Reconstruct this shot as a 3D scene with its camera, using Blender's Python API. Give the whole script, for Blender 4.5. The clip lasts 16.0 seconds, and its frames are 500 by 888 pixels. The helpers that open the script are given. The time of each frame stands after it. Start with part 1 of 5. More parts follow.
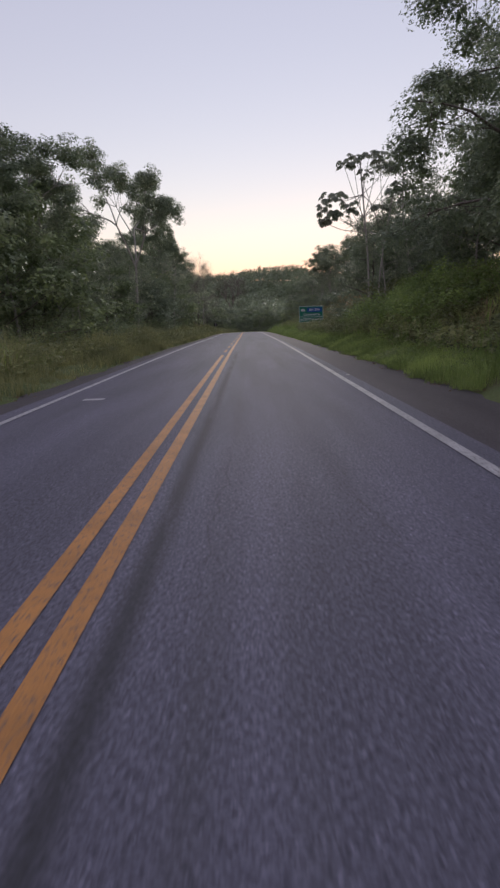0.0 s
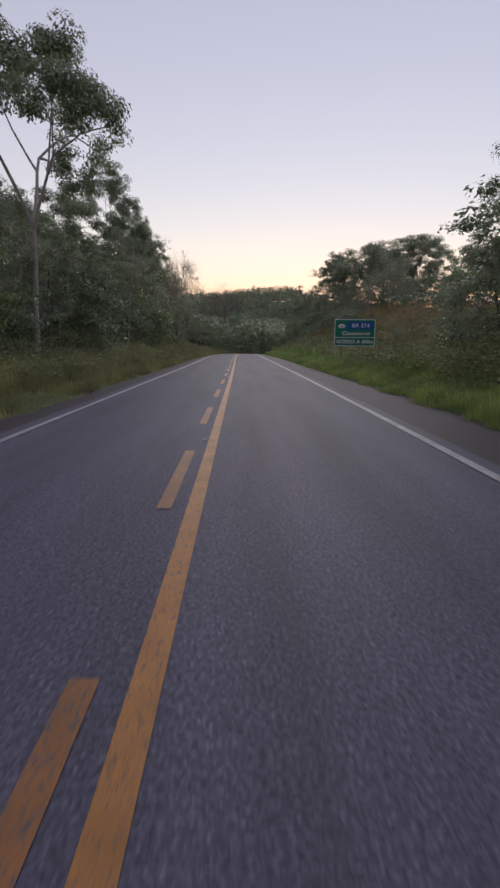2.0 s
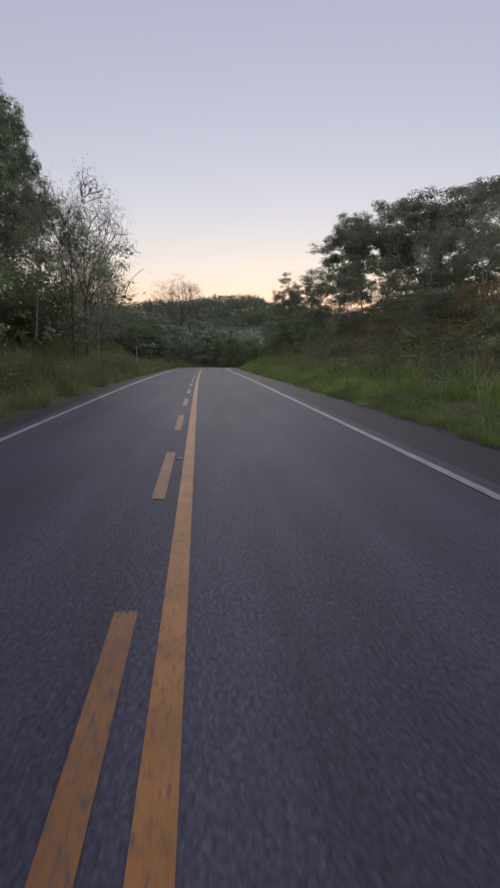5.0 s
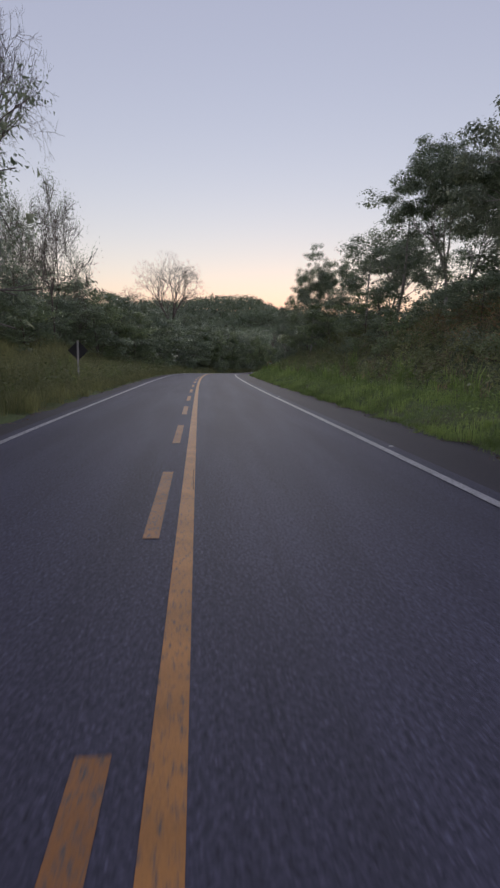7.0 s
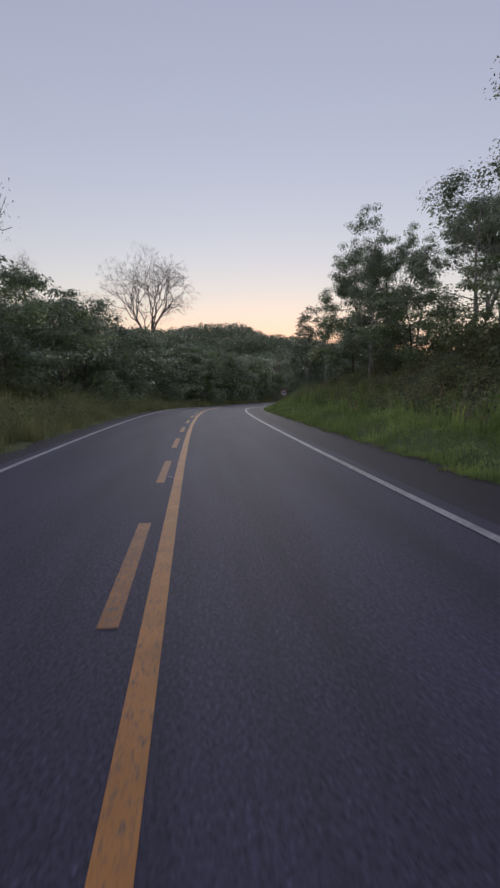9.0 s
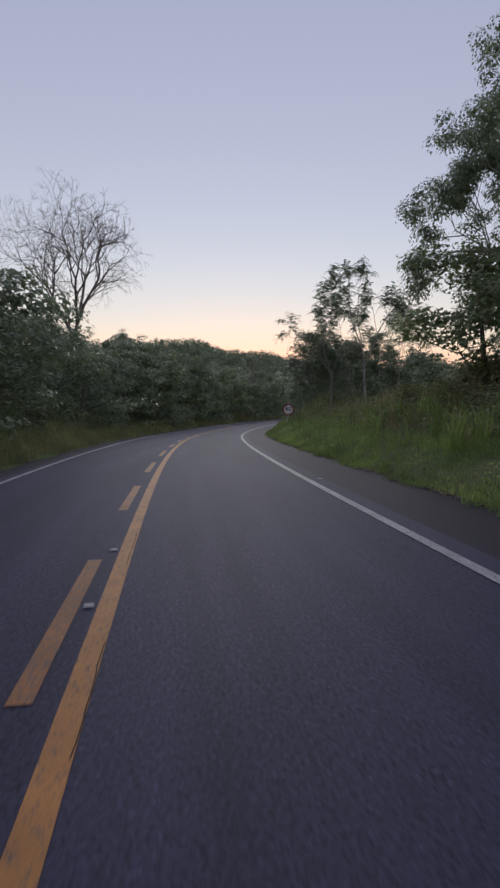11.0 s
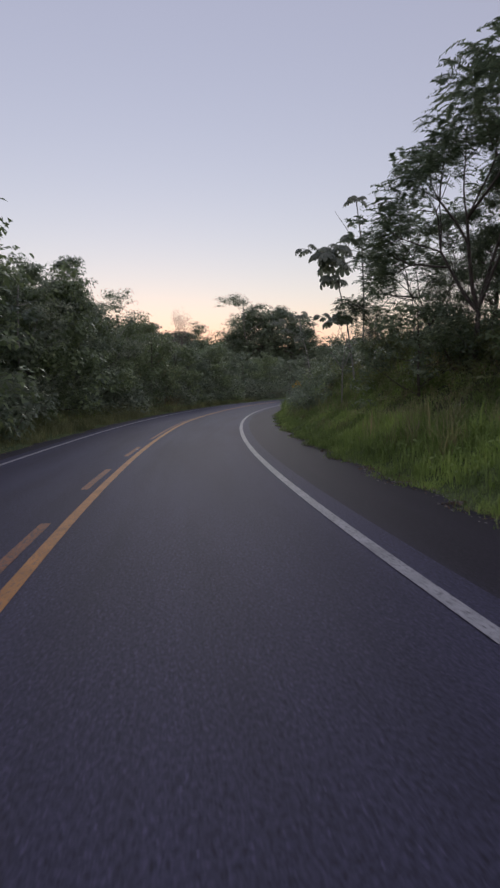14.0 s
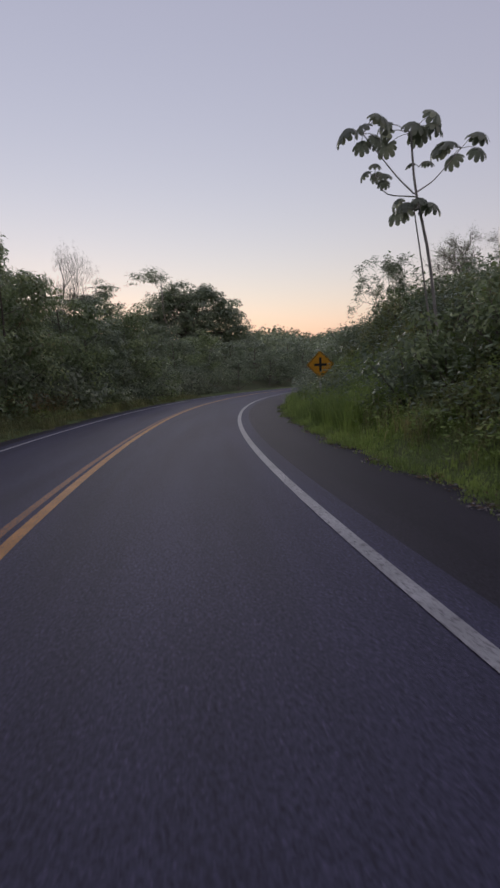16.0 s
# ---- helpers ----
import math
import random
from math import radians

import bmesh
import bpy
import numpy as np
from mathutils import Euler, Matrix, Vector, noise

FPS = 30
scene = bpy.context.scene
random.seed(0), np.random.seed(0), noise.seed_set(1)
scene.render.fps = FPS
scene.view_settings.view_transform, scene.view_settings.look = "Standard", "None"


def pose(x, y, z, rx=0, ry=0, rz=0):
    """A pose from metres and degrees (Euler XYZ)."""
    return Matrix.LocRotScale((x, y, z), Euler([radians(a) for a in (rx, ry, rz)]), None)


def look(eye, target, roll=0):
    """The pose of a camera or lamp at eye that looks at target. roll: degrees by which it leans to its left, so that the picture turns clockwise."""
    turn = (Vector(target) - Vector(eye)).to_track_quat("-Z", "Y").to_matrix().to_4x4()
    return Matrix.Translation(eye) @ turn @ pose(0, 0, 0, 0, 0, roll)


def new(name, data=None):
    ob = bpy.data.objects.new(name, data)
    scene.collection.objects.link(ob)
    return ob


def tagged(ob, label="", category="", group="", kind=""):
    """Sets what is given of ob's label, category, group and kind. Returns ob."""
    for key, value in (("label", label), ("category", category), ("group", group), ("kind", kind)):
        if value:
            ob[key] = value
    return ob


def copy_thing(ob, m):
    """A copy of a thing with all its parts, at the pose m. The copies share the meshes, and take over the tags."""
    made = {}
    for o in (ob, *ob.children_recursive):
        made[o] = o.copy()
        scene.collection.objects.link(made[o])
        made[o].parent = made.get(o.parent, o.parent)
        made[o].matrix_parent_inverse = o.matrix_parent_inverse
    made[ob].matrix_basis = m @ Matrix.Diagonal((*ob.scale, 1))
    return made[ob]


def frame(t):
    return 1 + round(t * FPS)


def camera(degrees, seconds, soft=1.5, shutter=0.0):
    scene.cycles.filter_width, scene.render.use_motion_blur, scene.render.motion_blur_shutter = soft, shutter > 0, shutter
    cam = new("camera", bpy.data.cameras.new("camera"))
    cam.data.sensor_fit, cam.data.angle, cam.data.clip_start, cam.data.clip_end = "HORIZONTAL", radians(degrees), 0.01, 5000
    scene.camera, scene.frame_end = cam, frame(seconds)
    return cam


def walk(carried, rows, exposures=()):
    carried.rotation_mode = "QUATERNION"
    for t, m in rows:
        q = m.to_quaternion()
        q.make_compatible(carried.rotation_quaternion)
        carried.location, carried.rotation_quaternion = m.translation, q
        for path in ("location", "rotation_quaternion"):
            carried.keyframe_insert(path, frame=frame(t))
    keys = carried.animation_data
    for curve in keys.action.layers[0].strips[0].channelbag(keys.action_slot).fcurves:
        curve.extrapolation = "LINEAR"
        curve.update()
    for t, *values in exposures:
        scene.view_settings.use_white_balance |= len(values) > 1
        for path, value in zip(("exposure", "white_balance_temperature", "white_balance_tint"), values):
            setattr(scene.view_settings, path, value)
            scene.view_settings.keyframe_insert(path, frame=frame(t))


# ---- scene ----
# ---- camera ----
cam = camera(50.3, 16.0, 2.5, 0.08)
PATH = [
    (0.0, pose(0.978, -7.458, 1.603, 76.78, 1.80, -0.16)),
    (0.5, pose(0.855, -0.148, 1.569, 77.03, 1.59, -0.29)),
    (1.0, pose(0.661, 7.135, 1.537, 77.61, 0.78, -0.48)),
    (1.5, pose(0.486, 14.344, 1.505, 78.36, -0.45, -1.18)),
    (2.0, pose(0.391, 21.498, 1.462, 78.83, -0.40, -1.02)),
    (2.5, pose(0.294, 28.567, 1.407, 78.63, -0.05, -1.72)),
    (3.0, pose(0.245, 35.573, 1.342, 79.41, 0.06, -2.34)),
    (3.5, pose(0.207, 42.502, 1.268, 79.46, 0.88, -2.69)),
    (4.0, pose(0.172, 49.404, 1.186, 79.82, 0.44, -3.70)),
    (4.5, pose(0.124, 56.305, 1.101, 79.99, -0.42, -4.60)),
    (5.0, pose(0.069, 63.203, 1.024, 79.89, -0.58, -5.13)),
    (5.5, pose(0.014, 70.102, 0.953, 79.67, -0.50, -5.41)),
    (6.0, pose(-0.033, 77.008, 0.879, 79.51, -0.49, -5.51)),
    (6.5, pose(-0.066, 83.925, 0.794, 79.60, -0.74, -5.53)),
    (7.0, pose(-0.078, 90.857, 0.698, 80.10, -1.30, -5.56)),
    (7.5, pose(-0.065, 97.808, 0.587, 81.20, -2.06, -5.71)),
    (8.0, pose(0.014, 104.756, 0.459, 81.30, -1.51, -5.96)),
    (8.5, pose(0.094, 111.723, 0.314, 82.03, -0.87, -6.27)),
    (9.0, pose(0.185, 118.704, 0.169, 83.11, -0.39, -6.71)),
    (9.5, pose(0.308, 125.694, 0.028, 84.22, -0.10, -7.36)),
    (10.0, pose(0.486, 132.688, -0.108, 85.08, 0.05, -8.29)),
    (10.5, pose(0.742, 139.680, -0.258, 85.40, 0.16, -9.57)),
    (11.0, pose(1.102, 146.664, -0.423, 84.87, 0.30, -11.29)),
    (11.5, pose(1.634, 153.678, -0.607, 84.56, -0.15, -12.81)),
    (12.0, pose(2.321, 160.701, -0.822, 84.11, -0.35, -14.42)),
    (12.5, pose(3.099, 167.638, -1.065, 83.59, 0.90, -15.91)),
    (13.0, pose(4.053, 174.491, -1.333, 83.60, 2.00, -17.41)),
    (13.5, pose(5.273, 181.254, -1.612, 83.21, 1.55, -20.18)),
    (14.0, pose(6.565, 187.893, -1.900, 83.00, 1.08, -21.50)),
    (14.5, pose(8.114, 194.390, -2.179, 82.31, 0.95, -23.20)),
    (15.0, pose(9.899, 200.756, -2.413, 83.08, 1.18, -25.96)),
    (15.5, pose(11.885, 207.003, -2.605, 82.61, 1.79, -28.62)),
    (16.0, pose(14.150, 213.152, -2.766, 82.10, 2.37, -30.48)),
]
walk(cam, PATH, [(0.0, 0.03, 6350, 10), (1.0, -0.03, 6350, 10), (1.5, -0.13, 6350, 10), (2.0, -0.06, 6350, 10), (3.0, -0.11, 6400, 10),
                 (3.5, -0.19, 6380, 10), (4.5, -0.20, 6300, 9), (7.0, -0.25, 6080, 8), (7.5, -0.28, 6020, 8), (8.2, -0.34, 6050, 8),
                 (10.5, -0.28, 6000, 7), (11.5, -0.26, 5950, 6), (12.5, -0.24, 5880, 1), (13.0, -0.22, 5930, 3), (13.5, -0.22, 6050, 7),
                 (15.0, -0.25, 6250, 10), (16.0, -0.27, 6330, 10)])
BEND = [-0.58, -0.04, 0.19, -0.35, 0.05, 0.37, 0.14, 1.16, 2.33, 3.82, 5.46, 6.11, 6.82, 8.00, 9.22, 10.44, 11.67, 12.89]
GRADE = [-0.50, -0.40, -0.89, -1.27, -0.98, -1.44, -2.14, -1.92, -2.57, -3.82, -4.35, -2.46, -2.12, -1.45, -1.40, -1.40, -1.40, -1.40]

# ---- world, sun, exposure ----
world = bpy.data.worlds.new("dusk_sky")
scene.world = world
world.use_nodes = True
wn, wl = world.node_tree.nodes, world.node_tree.links
sky = wn.new("ShaderNodeTexSky")
sky.sky_type = "NISHITA"
sky.sun_disc = False
sky.sun_elevation = radians(-2.0)
sky.sun_rotation = radians(10.0)
sky.air_density, sky.dust_density, sky.ozone_density = 1.0, 1.5, 2.0
scaled = wn.new("ShaderNodeMix")
scaled.data_type, scaled.blend_type = "RGBA", "MULTIPLY"
scaled.inputs[0].default_value = 1.0
scaled.inputs[7].default_value = (3.2, 2.13, 1.19, 1)
wl.new(sky.outputs[0], scaled.inputs[6])
veil = wn.new("ShaderNodeMix")
veil.data_type, veil.blend_type = "RGBA", "ADD"
veil.inputs[0].default_value = 1.0
veil.inputs[7].default_value = (0.318, 0.299, 0.399, 1)
wl.new(scaled.outputs[2], veil.inputs[6])
wl.new(veil.outputs[2], wn["Background"].inputs[0])
wn["Background"].inputs[1].default_value = 1.0
sun = new("sun", bpy.data.lights.new("sun", "SUN"))
sun.data.energy, sun.data.angle, sun.data.color = 1.15, radians(40), (1.0, 0.90, 0.80)
sun.matrix_basis = look((17.6, 100, 12), (0, 0, 0))


# ---- materials ----
def material(name, rough=0.8):
    m = bpy.data.materials.new(name)
    m.use_nodes = True
    b = m.node_tree.nodes["Principled BSDF"]
    b.inputs["Roughness"].default_value = rough
    return m, m.node_tree.nodes, m.node_tree.links, b


def ramp(nodes, stops):
    r = nodes.new("ShaderNodeValToRGB")
    e = r.color_ramp.elements
    while len(e) < len(stops):
        e.new(0.5)
    for k, (at, col) in enumerate(stops):
        e[k].position, e[k].color = at, (*col, 1)
    return r


def noise_tex(nodes, links, scale, detail=4.0, rough=0.6, stretch=None):
    n = nodes.new("ShaderNodeTexNoise")
    n.inputs["Scale"].default_value, n.inputs["Detail"].default_value, n.inputs["Roughness"].default_value = scale, detail, rough
    tc = nodes.new("ShaderNodeTexCoord")
    if stretch:
        mp = nodes.new("ShaderNodeMapping")
        mp.inputs["Scale"].default_value = stretch
        links.new(tc.outputs["Object"], mp.inputs[0])
        links.new(mp.outputs[0], n.inputs["Vector"])
    else:
        links.new(tc.outputs["Object"], n.inputs["Vector"])
    return n


def mixcol(nodes, links, a, b, fac, mode="MIX"):
    x = nodes.new("ShaderNodeMix")
    x.data_type, x.blend_type = "RGBA", mode
    for k, v in ((0, fac), (6, a), (7, b)):
        if isinstance(v, (int, float)):
            x.inputs[k].default_value = v
        elif isinstance(v, tuple):
            x.inputs[k].default_value = (*v, 1)
        else:
            links.new(v, x.inputs[k])
    return x.outputs[2]


def bump(nodes, links, b, height, strength, distance):
    u = nodes.new("ShaderNodeBump")
    u.inputs["Strength"].default_value, u.inputs["Distance"].default_value = strength, distance
    links.new(height, u.inputs["Height"])
    links.new(u.outputs[0], b.inputs["Normal"])


def uv_xy(nodes, links):
    """Metres across the road (x) and along it (y), from the strip's own map."""
    uv = nodes.new("ShaderNodeUVMap")
    sep = nodes.new("ShaderNodeSeparateXYZ")
    links.new(uv.outputs[0], sep.inputs[0])
    return uv.outputs[0], sep


def band(nodes, links, value, centre, width):
    """1 at centre, falling off smoothly over width."""
    a = nodes.new("ShaderNodeMath"); a.operation = "SUBTRACT"; a.inputs[1].default_value = centre
    links.new(value, a.inputs[0])
    c = nodes.new("ShaderNodeMath"); c.operation = "ABSOLUTE"
    links.new(a.outputs[0], c.inputs[0])
    r = nodes.new("ShaderNodeMapRange"); r.interpolation_type = "SMOOTHSTEP"
    r.inputs[1].default_value, r.inputs[2].default_value, r.inputs[3].default_value, r.inputs[4].default_value = 0, width, 1, 0
    links.new(c.outputs[0], r.inputs[0])
    return r.outputs[0]


def asphalt_material(name, dark, light, worn):
    m, n, l, b = material(name, 0.70)
    b.inputs["Specular IOR Level"].default_value = 0.34
    uv, sep = uv_xy(n, l)
    fine = n.new("ShaderNodeTexNoise"); fine.inputs["Scale"].default_value = 38; fine.inputs["Detail"].default_value = 3
    l.new(uv, fine.inputs["Vector"])
    chips = n.new("ShaderNodeTexVoronoi"); chips.inputs["Scale"].default_value = 85
    l.new(uv, chips.inputs["Vector"])
    big = n.new("ShaderNodeTexNoise"); big.inputs["Scale"].default_value = 1.0; big.inputs["Detail"].default_value = 5
    mp = n.new("ShaderNodeMapping"); mp.inputs["Scale"].default_value = (1.3, 0.12, 1)
    l.new(uv, mp.inputs[0]); l.new(mp.outputs[0], big.inputs["Vector"])
    r1 = ramp(n, [(0.30, dark), (0.72, light)])
    l.new(big.outputs["Fac"], r1.inputs[0])
    r2 = ramp(n, [(0.30, (0.50, 0.50, 0.51)), (0.5, (1, 1, 1)), (0.70, (1.7, 1.7, 1.74))])
    l.new(fine.outputs["Fac"], r2.inputs[0])
    col = mixcol(n, l, r1.outputs[0], r2.outputs[0], 0.85, "MULTIPLY")
    r3 = ramp(n, [(0.1, (0.45, 0.45, 0.46)), (0.45, (0.95, 0.95, 0.95)), (0.8, (1.25, 1.24, 1.22)), (0.97, (2.3, 2.25, 2.2))])
    l.new(chips.outputs["Color"], r3.inputs[0])
    col = mixcol(n, l, col, r3.outputs[0], 0.75, "MULTIPLY")
    if worn:
        for centre, width, amount in ((0.72, 0.16, 0.30), (2.5, 0.55, 0.16), (-0.9, 0.5, 0.14), (-2.6, 0.5, 0.16), (1.15, 0.13, 0.14)):
            f = band(n, l, sep.outputs[0], centre, width)
            streak = n.new("ShaderNodeMath"); streak.operation = "MULTIPLY"
            l.new(f, streak.inputs[0])
            rr = ramp(n, [(0.35, (0, 0, 0)), (0.62, (1, 1, 1))])
            sn = n.new("ShaderNodeTexNoise"); sn.inputs["Scale"].default_value = 1.0; sn.inputs["Detail"].default_value = 4
            m2 = n.new("ShaderNodeMapping"); m2.inputs["Scale"].default_value = (4.0, 0.22, 1); m2.inputs["Location"].default_value = (centre * 7, 3, 0)
            l.new(uv, m2.inputs[0]); l.new(m2.outputs[0], sn.inputs["Vector"]); l.new(sn.outputs["Fac"], rr.inputs[0])
            l.new(rr.outputs[0], streak.inputs[1])
            fa = n.new("ShaderNodeMath"); fa.operation = "MULTIPLY"; fa.inputs[1].default_value = amount
            l.new(streak.outputs[0], fa.inputs[0])
            col = mixcol(n, l, col, (0.05, 0.05, 0.055), fa.outputs[0])
        # dark oily streak of the first stretch, close to the centre line
        drift = n.new("ShaderNodeMath"); drift.operation = "MULTIPLY_ADD"; drift.inputs[1].default_value = -0.003
        l.new(sep.outputs[1], drift.inputs[0]); l.new(sep.outputs[0], drift.inputs[2])
        f = band(n, l, drift.outputs[0], 0.29, 0.15)
        fade = n.new("ShaderNodeMapRange"); fade.interpolation_type = "SMOOTHSTEP"
        fade.inputs[1].default_value, fade.inputs[2].default_value, fade.inputs[3].default_value, fade.inputs[4].default_value = 17, 24, 1, 0.0
        l.new(sep.outputs[1], fade.inputs[0])
        wn2 = n.new("ShaderNodeTexNoise"); wn2.inputs["Scale"].default_value = 1.0; wn2.inputs["Detail"].default_value = 6
        m4 = n.new("ShaderNodeMapping"); m4.inputs["Scale"].default_value = (5.0, 0.5, 1)
        l.new(uv, m4.inputs[0]); l.new(m4.outputs[0], wn2.inputs["Vector"])
        rw = ramp(n, [(0.30, (0, 0, 0)), (0.50, (1, 1, 1))])
        l.new(wn2.outputs["Fac"], rw.inputs[0])
        k1 = n.new("ShaderNodeMath"); k1.operation = "MULTIPLY"
        l.new(f, k1.inputs[0]); l.new(fade.outputs[0], k1.inputs[1])
        k2 = n.new("ShaderNodeMath"); k2.operation = "MULTIPLY"
        l.new(k1.outputs[0], k2.inputs[0]); l.new(rw.outputs[0], k2.inputs[1])
        k3 = n.new("ShaderNodeMath"); k3.operation = "MULTIPLY"; k3.inputs[1].default_value = 0.80
        l.new(k2.outputs[0], k3.inputs[0])
        col = mixcol(n, l, col, (0.028, 0.028, 0.032), k3.outputs[0])
    # thin cracks
    ck = n.new("ShaderNodeTexVoronoi"); ck.feature = "DISTANCE_TO_EDGE"; ck.inputs["Scale"].default_value = 1.0
    wob = n.new("ShaderNodeTexNoise"); wob.inputs["Scale"].default_value = 2.5; wob.inputs["Detail"].default_value = 5
    l.new(uv, wob.inputs["Vector"])
    m3 = n.new("ShaderNodeMapping"); m3.inputs["Scale"].default_value = (0.8, 0.045, 1)
    l.new(uv, m3.inputs[0])
    wv = mixcol(n, l, m3.outputs[0], wob.outputs["Color"], 0.12, "ADD")
    l.new(wv, ck.inputs["Vector"])
    rc = ramp(n, [(0.0, (1, 1, 1)), (0.0045, (0, 0, 0))])
    l.new(ck.outputs["Distance"], rc.inputs[0])
    cm = n.new("ShaderNodeTexNoise"); cm.inputs["Scale"].default_value = 0.16
    l.new(uv, cm.inputs["Vector"])
    rm = ramp(n, [(0.56, (0, 0, 0)), (0.66, (1, 1, 1))])
    l.new(cm.outputs["Fac"], rm.inputs[0])
    cf = n.new("ShaderNodeMath"); cf.operation = "MULTIPLY"
    l.new(rc.outputs[0], cf.inputs[0]); l.new(rm.outputs[0], cf.inputs[1])
    c2 = n.new("ShaderNodeMath"); c2.operation = "MULTIPLY"; c2.inputs[1].default_value = 0.5
    l.new(cf.outputs[0], c2.inputs[0])
    col = mixcol(n, l, col, (0.03, 0.03, 0.03), c2.outputs[0])
    # gradually darker and bluer along the road, from station 48 to 150
    far_tone = n.new("ShaderNodeMapRange"); far_tone.interpolation_type = "SMOOTHSTEP"
    far_tone.inputs[1].default_value, far_tone.inputs[2].default_value = 48, 150
    l.new(sep.outputs[1], far_tone.inputs[0])
    col = mixcol(n, l, col, (0.61, 0.585, 0.74), far_tone.outputs[0], "MULTIPLY")
    # paler up to station 24, back to the plain tone by 52
    near_tone = n.new("ShaderNodeMapRange"); near_tone.interpolation_type = "SMOOTHSTEP"
    near_tone.inputs[1].default_value, near_tone.inputs[2].default_value, near_tone.inputs[3].default_value, near_tone.inputs[4].default_value = 24, 52, 1, 0
    l.new(sep.outputs[1], near_tone.inputs[0])
    col = mixcol(n, l, col, (1.32, 1.31, 1.24), near_tone.outputs[0], "MULTIPLY")
    l.new(col, b.inputs["Base Color"])
    bump(n, l, b, fine.outputs["Fac"], 0.6, 0.006)
    return m


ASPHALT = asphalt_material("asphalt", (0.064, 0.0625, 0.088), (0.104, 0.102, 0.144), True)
SHOULDER = asphalt_material("shoulder_asphalt", (0.033, 0.028, 0.034), (0.055, 0.047, 0.055), False)


def paint_material(name, colour, under, bare):
    m, n, l, b = material(name, 0.6)
    uv, sep = uv_xy(n, l)
    w = n.new("ShaderNodeTexNoise"); w.inputs["Scale"].default_value = 13; w.inputs["Detail"].default_value = 8; w.inputs["Roughness"].default_value = 0.75
    mp = n.new("ShaderNodeMapping"); mp.inputs["Scale"].default_value = (2.6, 0.8, 1)
    l.new(uv, mp.inputs[0]); l.new(mp.outputs[0], w.inputs["Vector"])
    r = ramp(n, [(bare, (0, 0, 0)), (bare + 0.13, (1, 1, 1))])
    l.new(w.outputs["Fac"], r.inputs[0])
    d = n.new("ShaderNodeTexNoise"); d.inputs["Scale"].default_value = 2.2; d.inputs["Detail"].default_value = 6
    l.new(uv, d.inputs["Vector"])
    rd = ramp(n, [(0.3, tuple(c * 0.68 for c in colour)), (0.65, colour)])
    l.new(d.outputs["Fac"], rd.inputs[0])
    g = n.new("ShaderNodeTexNoise"); g.inputs["Scale"].default_value = 70
    l.new(uv, g.inputs["Vector"])
    rg = ramp(n, [(0.3, (0.75, 0.75, 0.75)), (0.6, (1.1, 1.1, 1.1))])
    l.new(g.outputs["Fac"], rg.inputs[0])
    c = mixcol(n, l, under, rd.outputs[0], r.outputs[0])
    c = mixcol(n, l, c, rg.outputs[0], 0.7, "MULTIPLY")
    l.new(c, b.inputs["Base Color"])
    bump(n, l, b, g.outputs["Fac"], 0.4, 0.004)
    return m


YELLOW = paint_material("yellow_road_paint", (0.56, 0.250, 0.062), (0.12, 0.10, 0.095), 0.35)
YELLOW_WORN = paint_material("worn_yellow_road_paint", (0.42, 0.180, 0.052), (0.13, 0.11, 0.10), 0.385)
YELLOW_FAINT = paint_material("faint_yellow_road_paint", (0.36, 0.142, 0.055), (0.11, 0.075, 0.07), 0.41)
WHITE = paint_material("white_road_paint", (0.50, 0.49, 0.50), (0.14, 0.135, 0.14), 0.37)


WHITE_WORN = paint_material("dirty_white_road_paint", (0.58, 0.57, 0.59), (0.15, 0.145, 0.15), 0.39)


def leaf_material(name, dark, light, dry=None, trans=0.25, rough=0.55):
    m, n, l, b = material(name, rough)
    oi, ge = n.new("ShaderNodeObjectInfo"), n.new("ShaderNodeNewGeometry")
    ad = n.new("ShaderNodeMath"); ad.operation = "MULTIPLY_ADD"; ad.inputs[1].default_value = 0.65
    sc = n.new("ShaderNodeMath"); sc.operation = "MULTIPLY"; sc.inputs[1].default_value = 0.35
    l.new(oi.outputs["Random"], sc.inputs[0])
    l.new(ge.outputs["Random Per Island"], ad.inputs[0]); l.new(sc.outputs[0], ad.inputs[2])
    calm = tuple(a + (b_ - a) * 0.28 for a, b_ in zip(dark, light))
    stops = [(0.0, calm), (0.85, light)] + ([(0.97, dry)] if dry else [])
    r = ramp(n, stops)
    l.new(ad.outputs[0], r.inputs[0])
    t = noise_tex(n, l, 0.55, 4)
    rt = ramp(n, [(0.32, (0.48, 0.53, 0.48)), (0.50, (1.0, 1.0, 1.0)), (0.68, (1.85, 1.74, 1.62))])
    l.new(t.outputs["Fac"], rt.inputs[0])
    c = mixcol(n, l, r.outputs[0], rt.outputs[0], 0.8, "MULTIPLY")
    l.new(c, b.inputs["Base Color"])
    tr = n.new("ShaderNodeBsdfTranslucent")
    l.new(c, tr.inputs[0])
    ms = n.new("ShaderNodeMixShader"); ms.inputs[0].default_value = trans
    l.new(b.outputs[0], ms.inputs[1]); l.new(tr.outputs[0], ms.inputs[2])
    l.new(ms.outputs[0], n["Material Output"].inputs[0])
    return m


